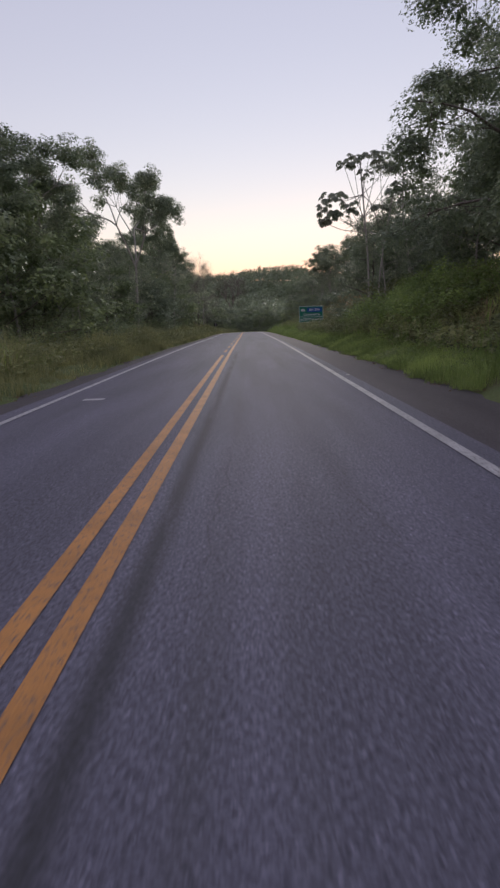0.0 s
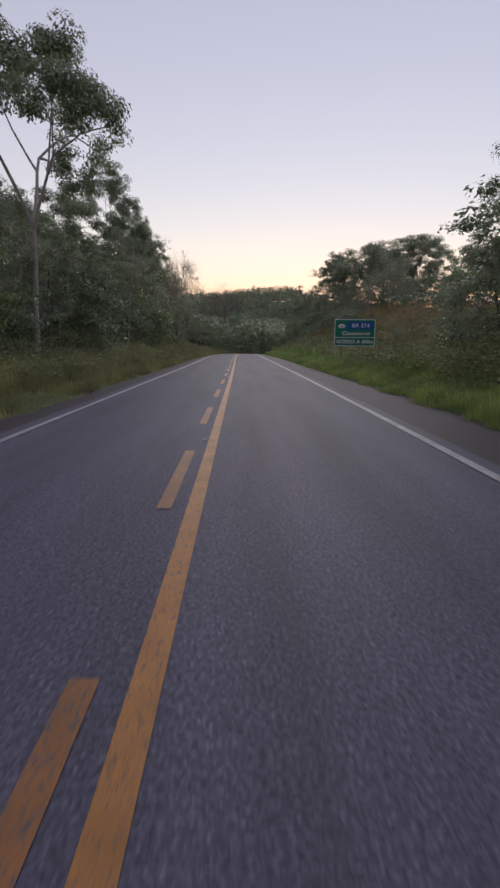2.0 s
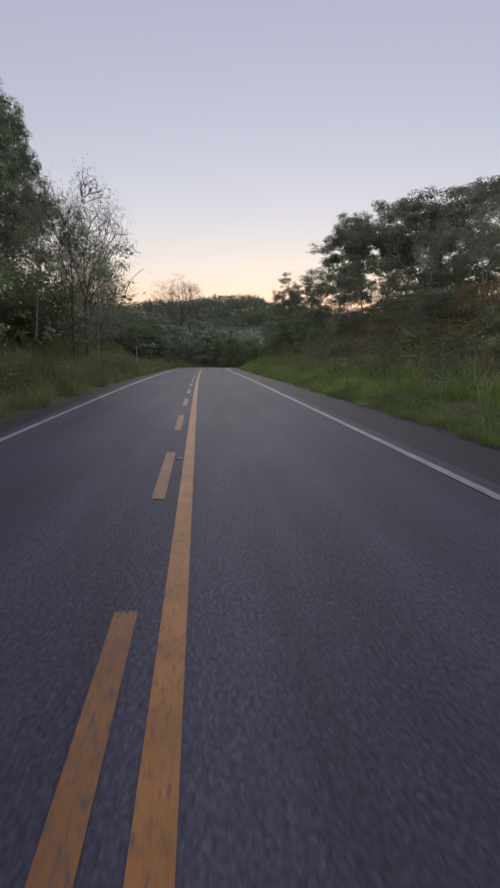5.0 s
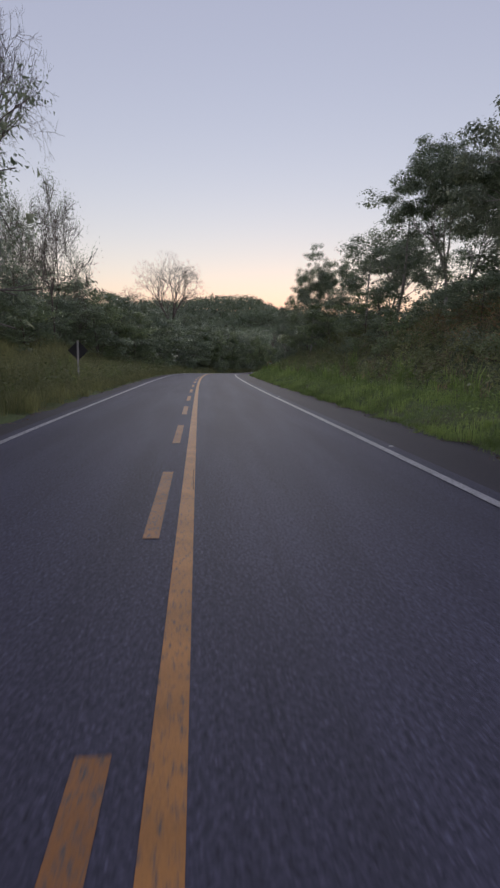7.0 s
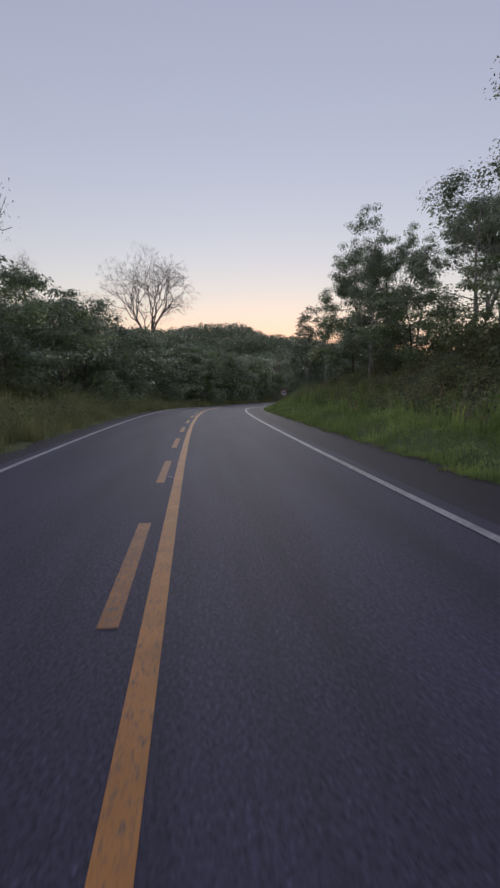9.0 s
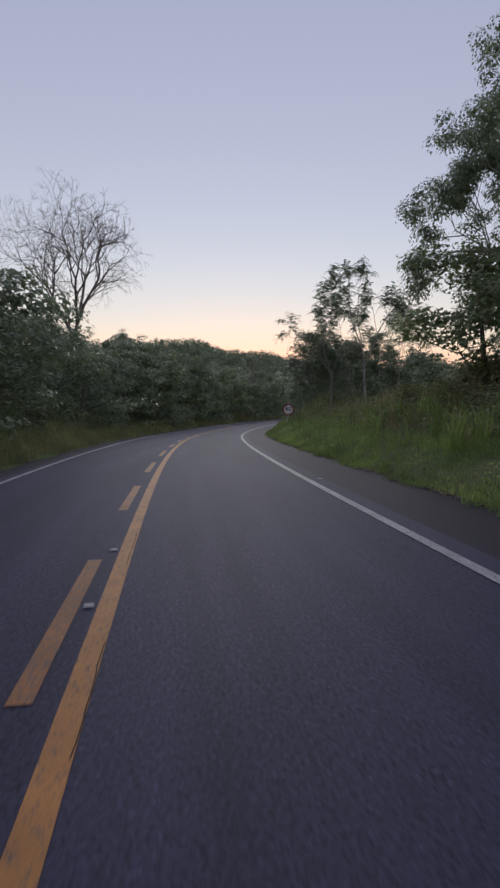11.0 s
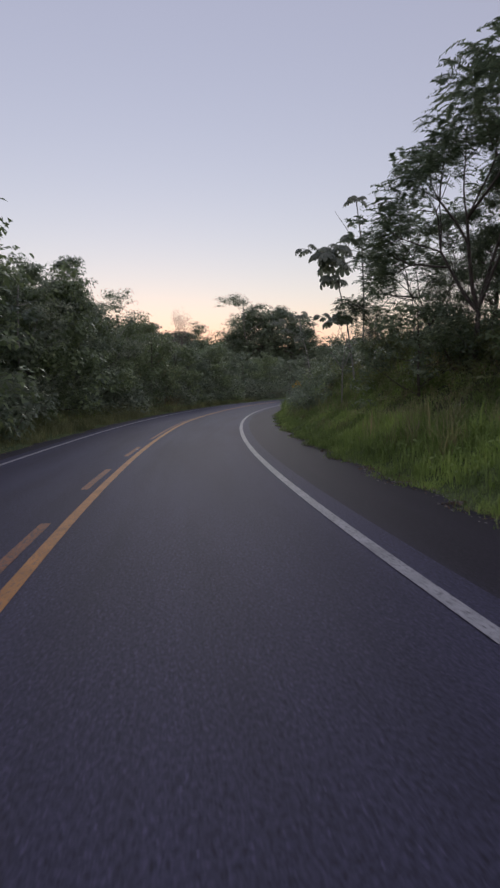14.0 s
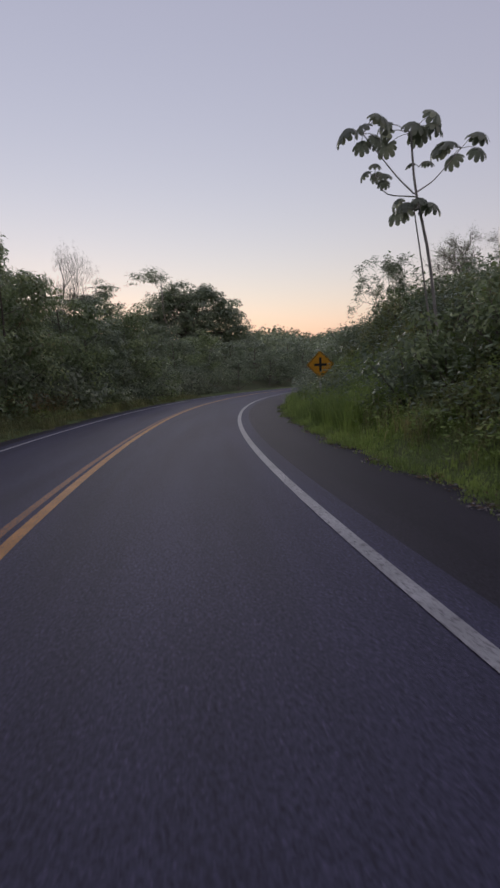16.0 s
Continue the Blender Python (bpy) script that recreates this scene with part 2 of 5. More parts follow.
LEAF_DARK = leaf_material("dark_foliage", (0.100, 0.140, 0.085), (0.280, 0.340, 0.205), None, 0.38, 0.32)
LEAF_MID = leaf_material("mid_foliage", (0.105, 0.152, 0.070), (0.300, 0.370, 0.178), (0.32, 0.29, 0.17), 0.38, 0.32)
LEAF_PALE = leaf_material("pale_foliage", (0.175, 0.215, 0.145), (0.370, 0.415, 0.280), None, 0.42)
LEAF_OLIVE = leaf_material("olive_weeds", (0.120, 0.145, 0.058), (0.285, 0.305, 0.130), (0.34, 0.25, 0.16), 0.4)
LEAF_CECROPIA = leaf_material("cecropia_leaf", (0.130, 0.155, 0.110), (0.260, 0.290, 0.215), None, 0.4, 0.45)
BRACKEN = leaf_material("dry_bracken", (0.230, 0.150, 0.080), (0.420, 0.270, 0.145), (0.28, 0.30, 0.13), 0.5)
GRASS = leaf_material("long_grass", (0.165, 0.255, 0.065), (0.330, 0.425, 0.135), (0.45, 0.41, 0.22), 0.5)
LEAF_VERGE = leaf_material("verge_weed_leaf", (0.150, 0.235, 0.062), (0.335, 0.430, 0.145), (0.33, 0.30, 0.15), 0.45)
MEADOW = leaf_material("meadow_grass", (0.190, 0.205, 0.090), (0.345, 0.350, 0.165), (0.40, 0.34, 0.19), 0.5)
GRASS_DRY = leaf_material("dry_grass", (0.235, 0.200, 0.115), (0.390, 0.310, 0.190), (0.42, 0.29, 0.20), 0.5)
LITTER = leaf_material("leaf_litter", (0.12, 0.075, 0.04), (0.26, 0.18, 0.12), (0.4, 0.33, 0.24), 0.05, 0.8)


def bark_material(name, dark, light):
    m, n, l, b = material(name, 0.85)
    t = noise_tex(n, l, 3.0, 6, 0.65, (3, 3, 0.6))
    r = ramp(n, [(0.3, dark), (0.7, light)])
    l.new(t.outputs["Fac"], r.inputs[0]); l.new(r.outputs[0], b.inputs["Base Color"])
    bump(n, l, b, t.outputs["Fac"], 0.6, 0.03)
    return m


BARK = bark_material("bark", (0.09, 0.075, 0.06), (0.22, 0.19, 0.16))
BARK_PALE = bark_material("pale_bark", (0.29, 0.27, 0.235), (0.52, 0.49, 0.44))
TWIG = bark_material("grey_twigs", (0.12, 0.10, 0.085), (0.25, 0.21, 0.18))


def soil_material(name, tones):
    m, n, l, b = material(name, 0.95)
    t = noise_tex(n, l, 0.35, 8, 0.6)
    r = ramp(n, list(zip((0.3, 0.5, 0.72), tones)))
    l.new(t.outputs["Fac"], r.inputs[0])
    f = noise_tex(n, l, 14, 6, 0.7)
    rf = ramp(n, [(0.3, (0.6, 0.6, 0.6)), (0.7, (1.3, 1.3, 1.3))])
    l.new(f.outputs["Fac"], rf.inputs[0])
    c = mixcol(n, l, r.outputs[0], rf.outputs[0], 0.8, "MULTIPLY")
    l.new(c, b.inputs["Base Color"])
    bump(n, l, b, f.outputs["Fac"], 0.8, 0.08)
    return m


SOIL = soil_material("bank_soil", ((0.045, 0.062, 0.022), (0.075, 0.095, 0.034), (0.12, 0.105, 0.055)))
THATCH = soil_material("grass_thatch", ((0.085, 0.120, 0.036), (0.125, 0.165, 0.052), (0.16, 0.150, 0.075)))


def plain(name, colour, rough=0.5, metal=0.0, vary=0.12, scale=6.0):
    m, n, l, b = material(name, rough)
    t = noise_tex(n, l, scale, 6, 0.65)
    r = ramp(n, [(0.3, tuple(c * (1 - vary) for c in colour)), (0.7, tuple(min(1, c * (1 + vary)) for c in colour))])
    l.new(t.outputs["Fac"], r.inputs[0]); l.new(r.outputs[0], b.inputs["Base Color"])
    b.inputs["Metallic"].default_value = metal
    return m


SIGN_GREEN = plain("sign_green", (0.012, 0.20, 0.125), 0.4)
SIGN_BLUE = plain("sign_blue", (0.012, 0.10, 0.36), 0.4)
SIGN_WHITE = plain("sign_white", (0.86, 0.87, 0.87), 0.4)
SIGN_RED = plain("sign_red", (0.30, 0.012, 0.018), 0.4)
SIGN_BLACK = plain("sign_black", (0.015, 0.015, 0.016), 0.5)
SIGN_YELLOW = plain("sign_yellow", (0.75, 0.36, 0.02), 0.4)
SIGN_BACK = plain("sign_back", (0.055, 0.052, 0.055), 0.6)
POST = plain("post_paint", (0.62, 0.60, 0.57), 0.6)
POST_WOOD = plain("post_timber", (0.25, 0.23, 0.20), 0.8, 0, 0.3)


# ---- the road's line: bend in 1/1000 per metre, grade in percent, every 20 m ----
STEP = 0.5
S_A, S_B = -120.0, 340.0
STA = np.arange(S_A, S_B, STEP)
knots = np.arange(-10, 341, 20)
bend = np.where(STA < -10, 0.0, np.interp(STA, knots, BEND)) / 1000
grade = np.where(STA < -10, GRADE[0], np.interp(STA, knots, GRADE)) / 100
HEAD = np.cumsum(bend) * STEP
RX, RY, RZ = None, None, np.cumsum(grade) * STEP
i0 = int(round(-S_A / STEP))
HEAD = HEAD - HEAD[i0]
RX, RY = np.cumsum(np.sin(HEAD)) * STEP, np.cumsum(np.cos(HEAD)) * STEP
RX, RY, RZ = RX - RX[i0], RY - RY[i0], RZ - RZ[i0]


def on_road(s, lat):
    """World x, y, road height and heading at station s, lat metres right of the centre line."""
    x, y, z, h = (np.interp(s, STA, a) for a in (RX, RY, RZ, HEAD))
    return x + lat * np.cos(h), y - lat * np.sin(h), z, h


def station(x, y):
    """Station and offset of the nearest point of the road to each x, y."""
    x, y = np.atleast_1d(np.asarray(x, float)), np.atleast_1d(np.asarray(y, float))
    best = np.empty(len(x), int)
    cx, cy = RX[::4], RY[::4]
    for k in range(0, len(x), 4000):
        d = (x[k:k + 4000, None] - cx) ** 2 + (y[k:k + 4000, None] - cy) ** 2
        best[k:k + 4000] = d.argmin(1) * 4
    dx, dy, h = x - RX[best], y - RY[best], HEAD[best]
    return STA[best] + dx * np.sin(h) + dy * np.cos(h), dx * np.cos(h) - dy * np.sin(h), RZ[best], np.hypot(dx, dy)


EDGE_R, EDGE_L = 5.75, -4.6
BANK_S = [-20, 0, 40, 60, 90, 120, 150, 175, 190, 205, 225, 260, 320]
BANK_R = [4.0, 4.0, 3.2, 3.4, 5.8, 7.2, 5.4, 1.7, 1.2, 2.2, 3.0, 2.9, 2.6]
BANK_REACH = [16, 16, 17, 23, 26, 26, 22, 13, 11.5, 11.5, 10.5, 10.5, 13]
RISE_R = [0.45, 0.45, 0.4, 0.3, 0.45, 0.5, 0.5, 0.6, 0.75, 0.8, 0.7, 0.6, 0.5]
BANK_L = [0.8, 0.8, 1.0, 1.6, 2.4, 3.0, 2.6, 2.0, 2.0, 2.0, 1.6, 1.5, 1.5]


def smooth(t):
    t = np.clip(t, 0, 1)
    return t * t * (3 - 2 * t)


def ground_z(x, y):
    s, lat, zr, dist = station(x, y)
    side = np.abs(lat)
    br, reach, bl = np.interp(s, BANK_S, BANK_R), np.interp(s, BANK_S, BANK_REACH), np.interp(s, BANK_S, BANK_L)
    d = np.maximum(dist, side)
    right = -0.35 + (br + 0.35) * smooth((d - 6.6) / (reach - 6.6)) + np.interp(s, BANK_S, RISE_R) * smooth((d - 6.0) / 1.4) + np.clip((d - reach) * 0.05, 0, 9)
    left = -0.35 + (bl + 0.35) * smooth((d - 5.6) / 11.0) + np.clip((d - 16) * 0.05, 0, 7)
    wob = 0.25 * np.sin(x * 0.31 + 1.3 * np.sin(y * 0.17)) * np.cos(y * 0.27) * smooth((d - 9) / 6)
    hill = (68 + 5 * np.sin(x * 0.021) + 3 * np.sin(x * 0.055 + 1)) * np.exp(-((x - 20) / 380) ** 2 - ((y - 1300) / 300) ** 2) + 16 * np.exp(-((x - 330) / 130) ** 2 - ((y - 560) / 140) ** 2)
    far = hill + 10 * smooth((d - 140) / 500) * (1 + 0.6 * np.sin(x * 0.006 + 1) * np.cos(y * 0.005))
    return zr + np.where(lat > 0, right, left) + wob + far


def mesh_from(name, verts, faces, mats=(), smooth_faces=False, uv=None, slots=None):
    """A mesh from an array of points and an array of equal-sided faces."""
    verts, faces = np.asarray(verts, np.float32), np.asarray(faces, np.int32)
    me = bpy.data.meshes.new(name)
    n, k = faces.shape
    me.vertices.add(len(verts))
    me.vertices.foreach_set("co", verts.ravel())
    me.loops.add(n * k)
    me.loops.foreach_set("vertex_index", faces.ravel())
    me.polygons.add(n)
    me.polygons.foreach_set("loop_start", np.arange(0, n * k, k, dtype=np.int32))
    if slots is not None:
        me.polygons.foreach_set("material_index", np.asarray(slots, np.int32))
    me.polygons.foreach_set("use_smooth", np.full(n, smooth_faces))
    if uv is not None:
        lay = me.uv_layers.new(name="UVMap")
        lay.data.foreach_set("uv", np.asarray(uv, np.float32)[faces.ravel()].ravel())
    for m in mats:
        me.materials.append(m)
    me.update(calc_edges=True)
    me.validate()
    return me


def strip(name, s0, s1, lats, heights, mat, ds=1.0, jitter=None):
    """A ribbon along the road; lats and heights give its cross-section, mapped in metres."""
    ss = np.arange(s0, s1 + 1e-6, ds) if s1 - s0 > ds else np.array([s0, s1])
    ss[-1] = s1
    V, U = [], []
    for s in ss:
        lat = np.array(lats, float)
        hh = np.array(heights, float)
        if jitter:
            lat, hh = jitter(s, lat, hh)
        x, y, z, h = on_road(s, lat)
        V.append(np.stack([x, y, z + hh], 1))
        U.append(np.stack([lat, np.full(len(lat), s)], 1))
    k = len(lats)
    a = (np.arange(len(ss) - 1)[:, None] * k + np.arange(k - 1)).ravel()
    F = np.stack([a, a + 1, a + k + 1, a + k], 1)
    return mesh_from(name, np.concatenate(V), F, [mat], False, np.concatenate(U))


def part(name, me, parent, label=""):
    ob = new(name, me)
    ob.parent = parent
    return tagged(ob, label)


# ---- ground, carriageway, shoulders ----
def spaced(a, b, fine, reach):
    """Even steps from a to b, then ever wider ones out to reach on both sides."""
    mid = list(np.arange(a, b + 0.1, fine))
    out, step, lo, hi = fine, fine, [], []
    p = 0.0
    while p < reach:
        step *= 1.22
        p += step
        lo.append(a - p)
        hi.append(b + p)
    return np.array(lo[::-1] + mid + hi)


gx, gy = spaced(-60, 90, 2.0, 2600), spaced(-60, 330, 2.0, 2600)
mx, my = np.meshgrid(gx, gy)
gz = ground_z(mx.ravel(), my.ravel())
cols = len(gx)
a = (np.arange(len(gy) - 1)[:, None] * cols + np.arange(cols - 1)).ravel()
ground = tagged(new("ground", mesh_from("ground", np.stack([mx.ravel(), my.ravel(), gz], 1), np.stack([a, a + 1, a + cols + 1, a + cols], 1), [SOIL], True)),
                "rolling roadside ground of dark soil and low green growth", "ground", kind="structure")

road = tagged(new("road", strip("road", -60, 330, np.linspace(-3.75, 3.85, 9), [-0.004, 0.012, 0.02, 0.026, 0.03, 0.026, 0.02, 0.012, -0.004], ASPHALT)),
              "worn grey asphalt two-lane road with tyre-darkened tracks", "road", kind="structure")


def ragged(sign):
    def f(s, lat, hh):
        lat = lat.copy()
        k = len(lat) - 1 if sign > 0 else 0
        lat[k] += 0.14 * math.sin(s * 1.7) + 0.1 * math.sin(s * 0.53 + 1) + 0.06 * math.sin(s * 4.1)
        return lat, hh
    return f


tagged(new("shoulder_right", strip("shoulder_right", -60, 330, [3.851, 4.5, 5.2, EDGE_R], [-0.006, -0.02, -0.04, -0.07], SHOULDER, 0.6, ragged(1))),
       "dark asphalt hard shoulder with a ragged grassy edge", "road shoulder", kind="structure")
tagged(new("shoulder_left", strip("shoulder_left", -60, 330, [EDGE_L, -4.2, -3.751], [-0.06, -0.03, -0.006], SHOULDER, 0.6, ragged(-1))),
       "narrow dark asphalt shoulder with a ragged grassy edge", "road shoulder", kind="structure")


def lumpy(s, lat, hh):
    hh = hh.copy()
    if lat[2] > 0:
        hh[2:4] += np.interp(s, BANK_S, RISE_R) * np.array((0.6, 1.0))
    hh[1:-1] += 0.05 * math.sin(s * 1.1 + lat[1]) + 0.04 * math.sin(s * 2.9)
    return lat, hh


tagged(new("verge_right", strip("verge_right", -60, 330, [EDGE_R - 0.4, EDGE_R + 0.1, 6.8, 7.8, 9.5], [-0.16, -0.03, 0.06, 0.05, -0.5], THATCH, 1.0, lumpy)),
       "soil verge under long grass beside the shoulder", "verge", kind="structure")
tagged(new("verge_left", strip("verge_left", -60, 330, [-8.2, -6.8, -5.6, EDGE_L - 0.1, EDGE_L + 0.4], [-0.5, 0.05, 0.05, -0.03, -0.15], THATCH, 1.0, lumpy)),
       "soil verge under long grass beside the shoulder", "verge", kind="structure")


# ---- painted lines ----
def line(name, s0, s1, lat, width, mat, crown, parent=None, label=""):
    stations, offsets = lat if isinstance(lat, tuple) else ([0], [lat])

    def drift(s, lats, hh):
        return lats + np.interp(s, stations, offsets), hh

    me = strip(name, s0, s1, [-width / 2, width / 2], [crown, crown], mat, 1.0, drift)
    ob = new(name, me)
    if parent:
        ob.parent = parent
    return tagged(ob, label)


SHIFT = ([196, 200, 206, 212, 221, 228, 234], [0.0, 0.03, 0.06, 0.09, 0.03, 0.11, 0.15])
BESIDE = (SHIFT[0], [-0.29, -0.26, -0.19, -0.14, -0.20, -0.09, -0.04])
tagged(line("centre_line", -60, 330, SHIFT, 0.15, YELLOW, 0.036), "continuous worn yellow centre line on the road", "road marking", kind="structure")
broken = tagged(new("broken_centre_line"), "broken yellow centre line of short worn dashes", "road marking", kind="structure")
line("solid_dash", -60, 18.4, -0.29, 0.14, YELLOW, 0.036, broken, "unbroken stretch of yellow line")
for k in range(1, 36):
    end = 18.46 + k * 5.335 + max(0, k - 24) * 0.06
    end += np.interp(end, [40, 61, 97, 113, 143, 150, 157, 190], [-0.08, -0.2, -0.45, -0.6, 0.0, 0.3, 0.5, 0.55])
    line("dash", end - 2.75, end, -0.29 if k < 33 else BESIDE, 0.14, YELLOW_WORN if k < 33 else YELLOW_FAINT, 0.036, broken)
line("solid_dash", 209.4, 330, BESIDE, 0.12, YELLOW_FAINT, 0.036, broken, "unbroken stretch of faded yellow line")
tagged(line("edge_line_right", -60, 330, ([0, 30, 100, 140, 160, 180, 230], [3.45, 3.5, 3.5, 3.46, 3.41, 3.44, 3.43]), 0.15, WHITE, 0.014), "white edge line beside the hard shoulder", "road marking", kind="structure")
tagged(line("edge_line_left", -60, 330, ([0, 30, 100, 180, 210], [-3.28, -3.38, -3.42, -3.38, -3.26]), 0.13, WHITE_WORN, 0.014), "dirty white edge line at the far side of the road", "road marking", kind="structure")


def wander(amount, seed):
    def f(s, lat, hh):
        return lat + amount * (math.sin(s * 5.1 + seed) + 0.6 * math.sin(s * 13.7 + seed * 2) + 0.4 * math.sin(s * 29.0)), hh
    return f


CRACK = plain("crack", (0.018, 0.017, 0.018), 0.9)
for k, (c0, c1, at_lat) in enumerate(((36.5, 37.8, 0.045), (38.3, 40.4, 0.05), (139.6, 141.0, 0.064), (141.3, 143.6, 0.060), (144.0, 145.1, 0.068), (145.6, 147.9, 0.062), (149.0, 150.2, 0.066), (152.0, 153.4, 0.05), (60.0, 61.6, 0.05), (97.0, 98.2, 0.055))):
    me = strip("crack", c0, c1, [at_lat - 0.0025, at_lat + 0.0035], [0.0395, 0.0395], CRACK, 0.06, wander(0.004, k))
    tagged(new("crack", me), "thin dark crack along the painted centre line", "crack", kind="structure")


# ---- plants: growing limbs, tubes and leaves ----
def unit(v):
    return v / (np.linalg.norm(v) + 1e-9)


def limb(rng, p, d, length, r0, r1, bends, droop=0.0, n=5):
    pts, rad = [np.array(p, float)], [r0]
    d = unit(np.array(d, float))
    for k in range(n):
        d = unit(d + rng.normal(0, bends, 3) + np.array((0, 0, -droop)))
        pts.append(pts[-1] + d * length / n)
        rad.append(r0 + (r1 - r0) * (k + 1) / n)
    return np.array(pts), np.array(rad), d


def tubes(limbs):
    """Tapered tubes round each limb: points and quads."""
    V, F, base = [], [], 0
    for pts, rad in limbs:
        k = 7 if rad[0] > 0.12 else 4 if rad[0] > 0.04 else 3
        ang = np.arange(k) * 2 * np.pi / k
        for i, (p, r) in enumerate(zip(pts, rad)):
            t = unit(pts[min(i + 1, len(pts) - 1)] - pts[max(i - 1, 0)])
            u = unit(np.cross(t, (0.31, 0.95, 0.11)))
            w = np.cross(t, u)
            V.append(p + r * (np.cos(ang)[:, None] * u + np.sin(ang)[:, None] * w))
        for i in range(len(pts) - 1):
            a = base + i * k + np.arange(k)
            b = base + i * k + (np.arange(k) + 1) % k
            F.append(np.stack([a, b, b + k, a + k], 1))
        base += k * len(pts)
    return np.concatenate(V), np.concatenate(F)


def leaves(rng, centres, axes, size, wide, flat=0.5, fold=0.18):
    """One folded four-sided leaf at each centre; size and wide are ranges in metres."""
    n = len(centres)
    ax = axes / (np.linalg.norm(axes, axis=1)[:, None] + 1e-9)
    up = np.stack([rng.normal(0, 1 - flat, n), rng.normal(0, 1 - flat, n), np.ones(n)], 1)
    side = np.cross(ax, up)
    side /= np.linalg.norm(side, axis=1)[:, None] + 1e-9
    nor = np.cross(side, ax)
    L = rng.uniform(*size, n)[:, None]
    W = L * rng.uniform(*wide, n)[:, None]
    a = centres - ax * L * 0.5
    m = centres + ax * L * 0.05
    V = np.stack([a, m + side * W * 0.5 + nor * L * fold * 0.5, centres + ax * L * 0.5 - nor * L * fold * 0.4, m - side * W * 0.5 + nor * L * fold * 0.5], 1).reshape(-1, 3)
    return V, np.arange(4 * n).reshape(-1, 4)


def leaflets(rng, centres, axes, size, wide, flat=0.5, facing=None):
    """Small three-cornered leaves, one at each centre; facing gives the way their upper sides look."""
    n = len(centres)
    up = np.stack([rng.normal(0, 1 - flat, n), rng.normal(0, 1 - flat, n), np.ones(n)], 1) if facing is None else facing
    side = np.cross(axes, up)
    side /= np.linalg.norm(side, axis=1)[:, None] + 1e-9
    ax = axes if facing is None else np.cross(up, side)
    ax = ax / (np.linalg.norm(ax, axis=1)[:, None] + 1e-9)
    L = rng.uniform(*size, n)[:, None]
    W = L * rng.uniform(*wide, n)[:, None]
    skew = rng.uniform(-0.5, 0.5, (n, 1))
    V = np.stack([centres - ax * L * 0.5, centres + ax * L * (0.1 + 0.4 * skew) + side * W * 0.6, centres + ax * L * 0.5 - side * W * 0.4], 1).reshape(-1, 3)
    return V, np.arange(3 * n).reshape(-1, 3)


def cloud(rng, tips, per_tip, spread, lift=0.0):
    """Leaf places gathered on the upper shells of clumps round limb ends, with their axes and facings."""
    c = np.repeat(tips, per_tip, axis=0)
    o = rng.normal(0, 1, (len(c), 3))
    o[:, 2] = np.where(rng.random(len(c)) < 0.72, np.abs(o[:, 2]), -np.abs(o[:, 2]) * 0.6)
    o /= np.linalg.norm(o, axis=1)[:, None]
    face = o + np.array((0, 0, 0.75)) + rng.normal(0, 0.38, o.shape)
    o *= rng.uniform(0.3, 1, (len(c), 1)) ** 0.5
    off = o * np.array(spread) + np.array((0, 0, lift))
    return c + off, o + rng.normal(0, 0.7, o.shape) + np.array((0, 0, -0.3)), face


def foliage(rng, tips, per_tip, spread, lift, size, wide, flat):
    """Clumps of leaves: outer leaves that face out and up, and a few broad inner ones that close the clump."""
    c, ax, face = cloud(rng, tips, per_tip, spread, lift)
    outer = leaflets(rng, c, ax, size, wide, flat, face)
    if per_tip < 14:
        return outer
    k = max(4, per_tip // 14)
    c, ax, face = cloud(rng, tips, k, tuple(0.42 * q for q in spread), lift * 0.5)
    big = min(spread[0] * 0.42, size[1] * 1.8)
    inner = leaflets(rng, c, ax, (big * 0.6, big), (0.6, 0.9), flat, face)
    return joined(outer, inner)


def fronds(rng, tips, per_tip, length, pairs, leaf, droop=0.35):
    """Feathered leaves round each limb end: rows of narrow leaflets on both sides of a drooping rib."""
    n = len(tips) * per_tip
    base = np.repeat(tips, per_tip, axis=0) + rng.normal(0, 0.12, (n, 3))
    az = rng.uniform(0, 6.28, n)
    d = np.stack([np.cos(az), np.sin(az), rng.normal(0.22, 0.28, n)], 1)
    d /= np.linalg.norm(d, axis=1)[:, None]
    w = np.stack([-np.sin(az), np.cos(az), np.zeros(n)], 1)
    L = rng.uniform(*length, n)[:, None]
    out = []
    for k in range(pairs):
        u = (k + 1.0) / pairs
        p = base + d * L * u - np.array((0, 0, 1.0)) * L * droop * u * u
        l = rng.uniform(*leaf, n)[:, None] * (1.0 - 0.55 * abs(u - 0.45))
        for sign in (-1, 1):
            tip = p + (w * sign * 0.85 + d * 0.45 + np.array((0, 0, -0.22)) + rng.normal(0, 0.14, (n, 3))) * l
            out.append(np.stack([p - d * l * 0.20, p + d * l * 0.24, tip], 1))
    V = np.concatenate(out).reshape(-1, 3)
    return V, np.arange(len(V)).reshape(-1, 3)


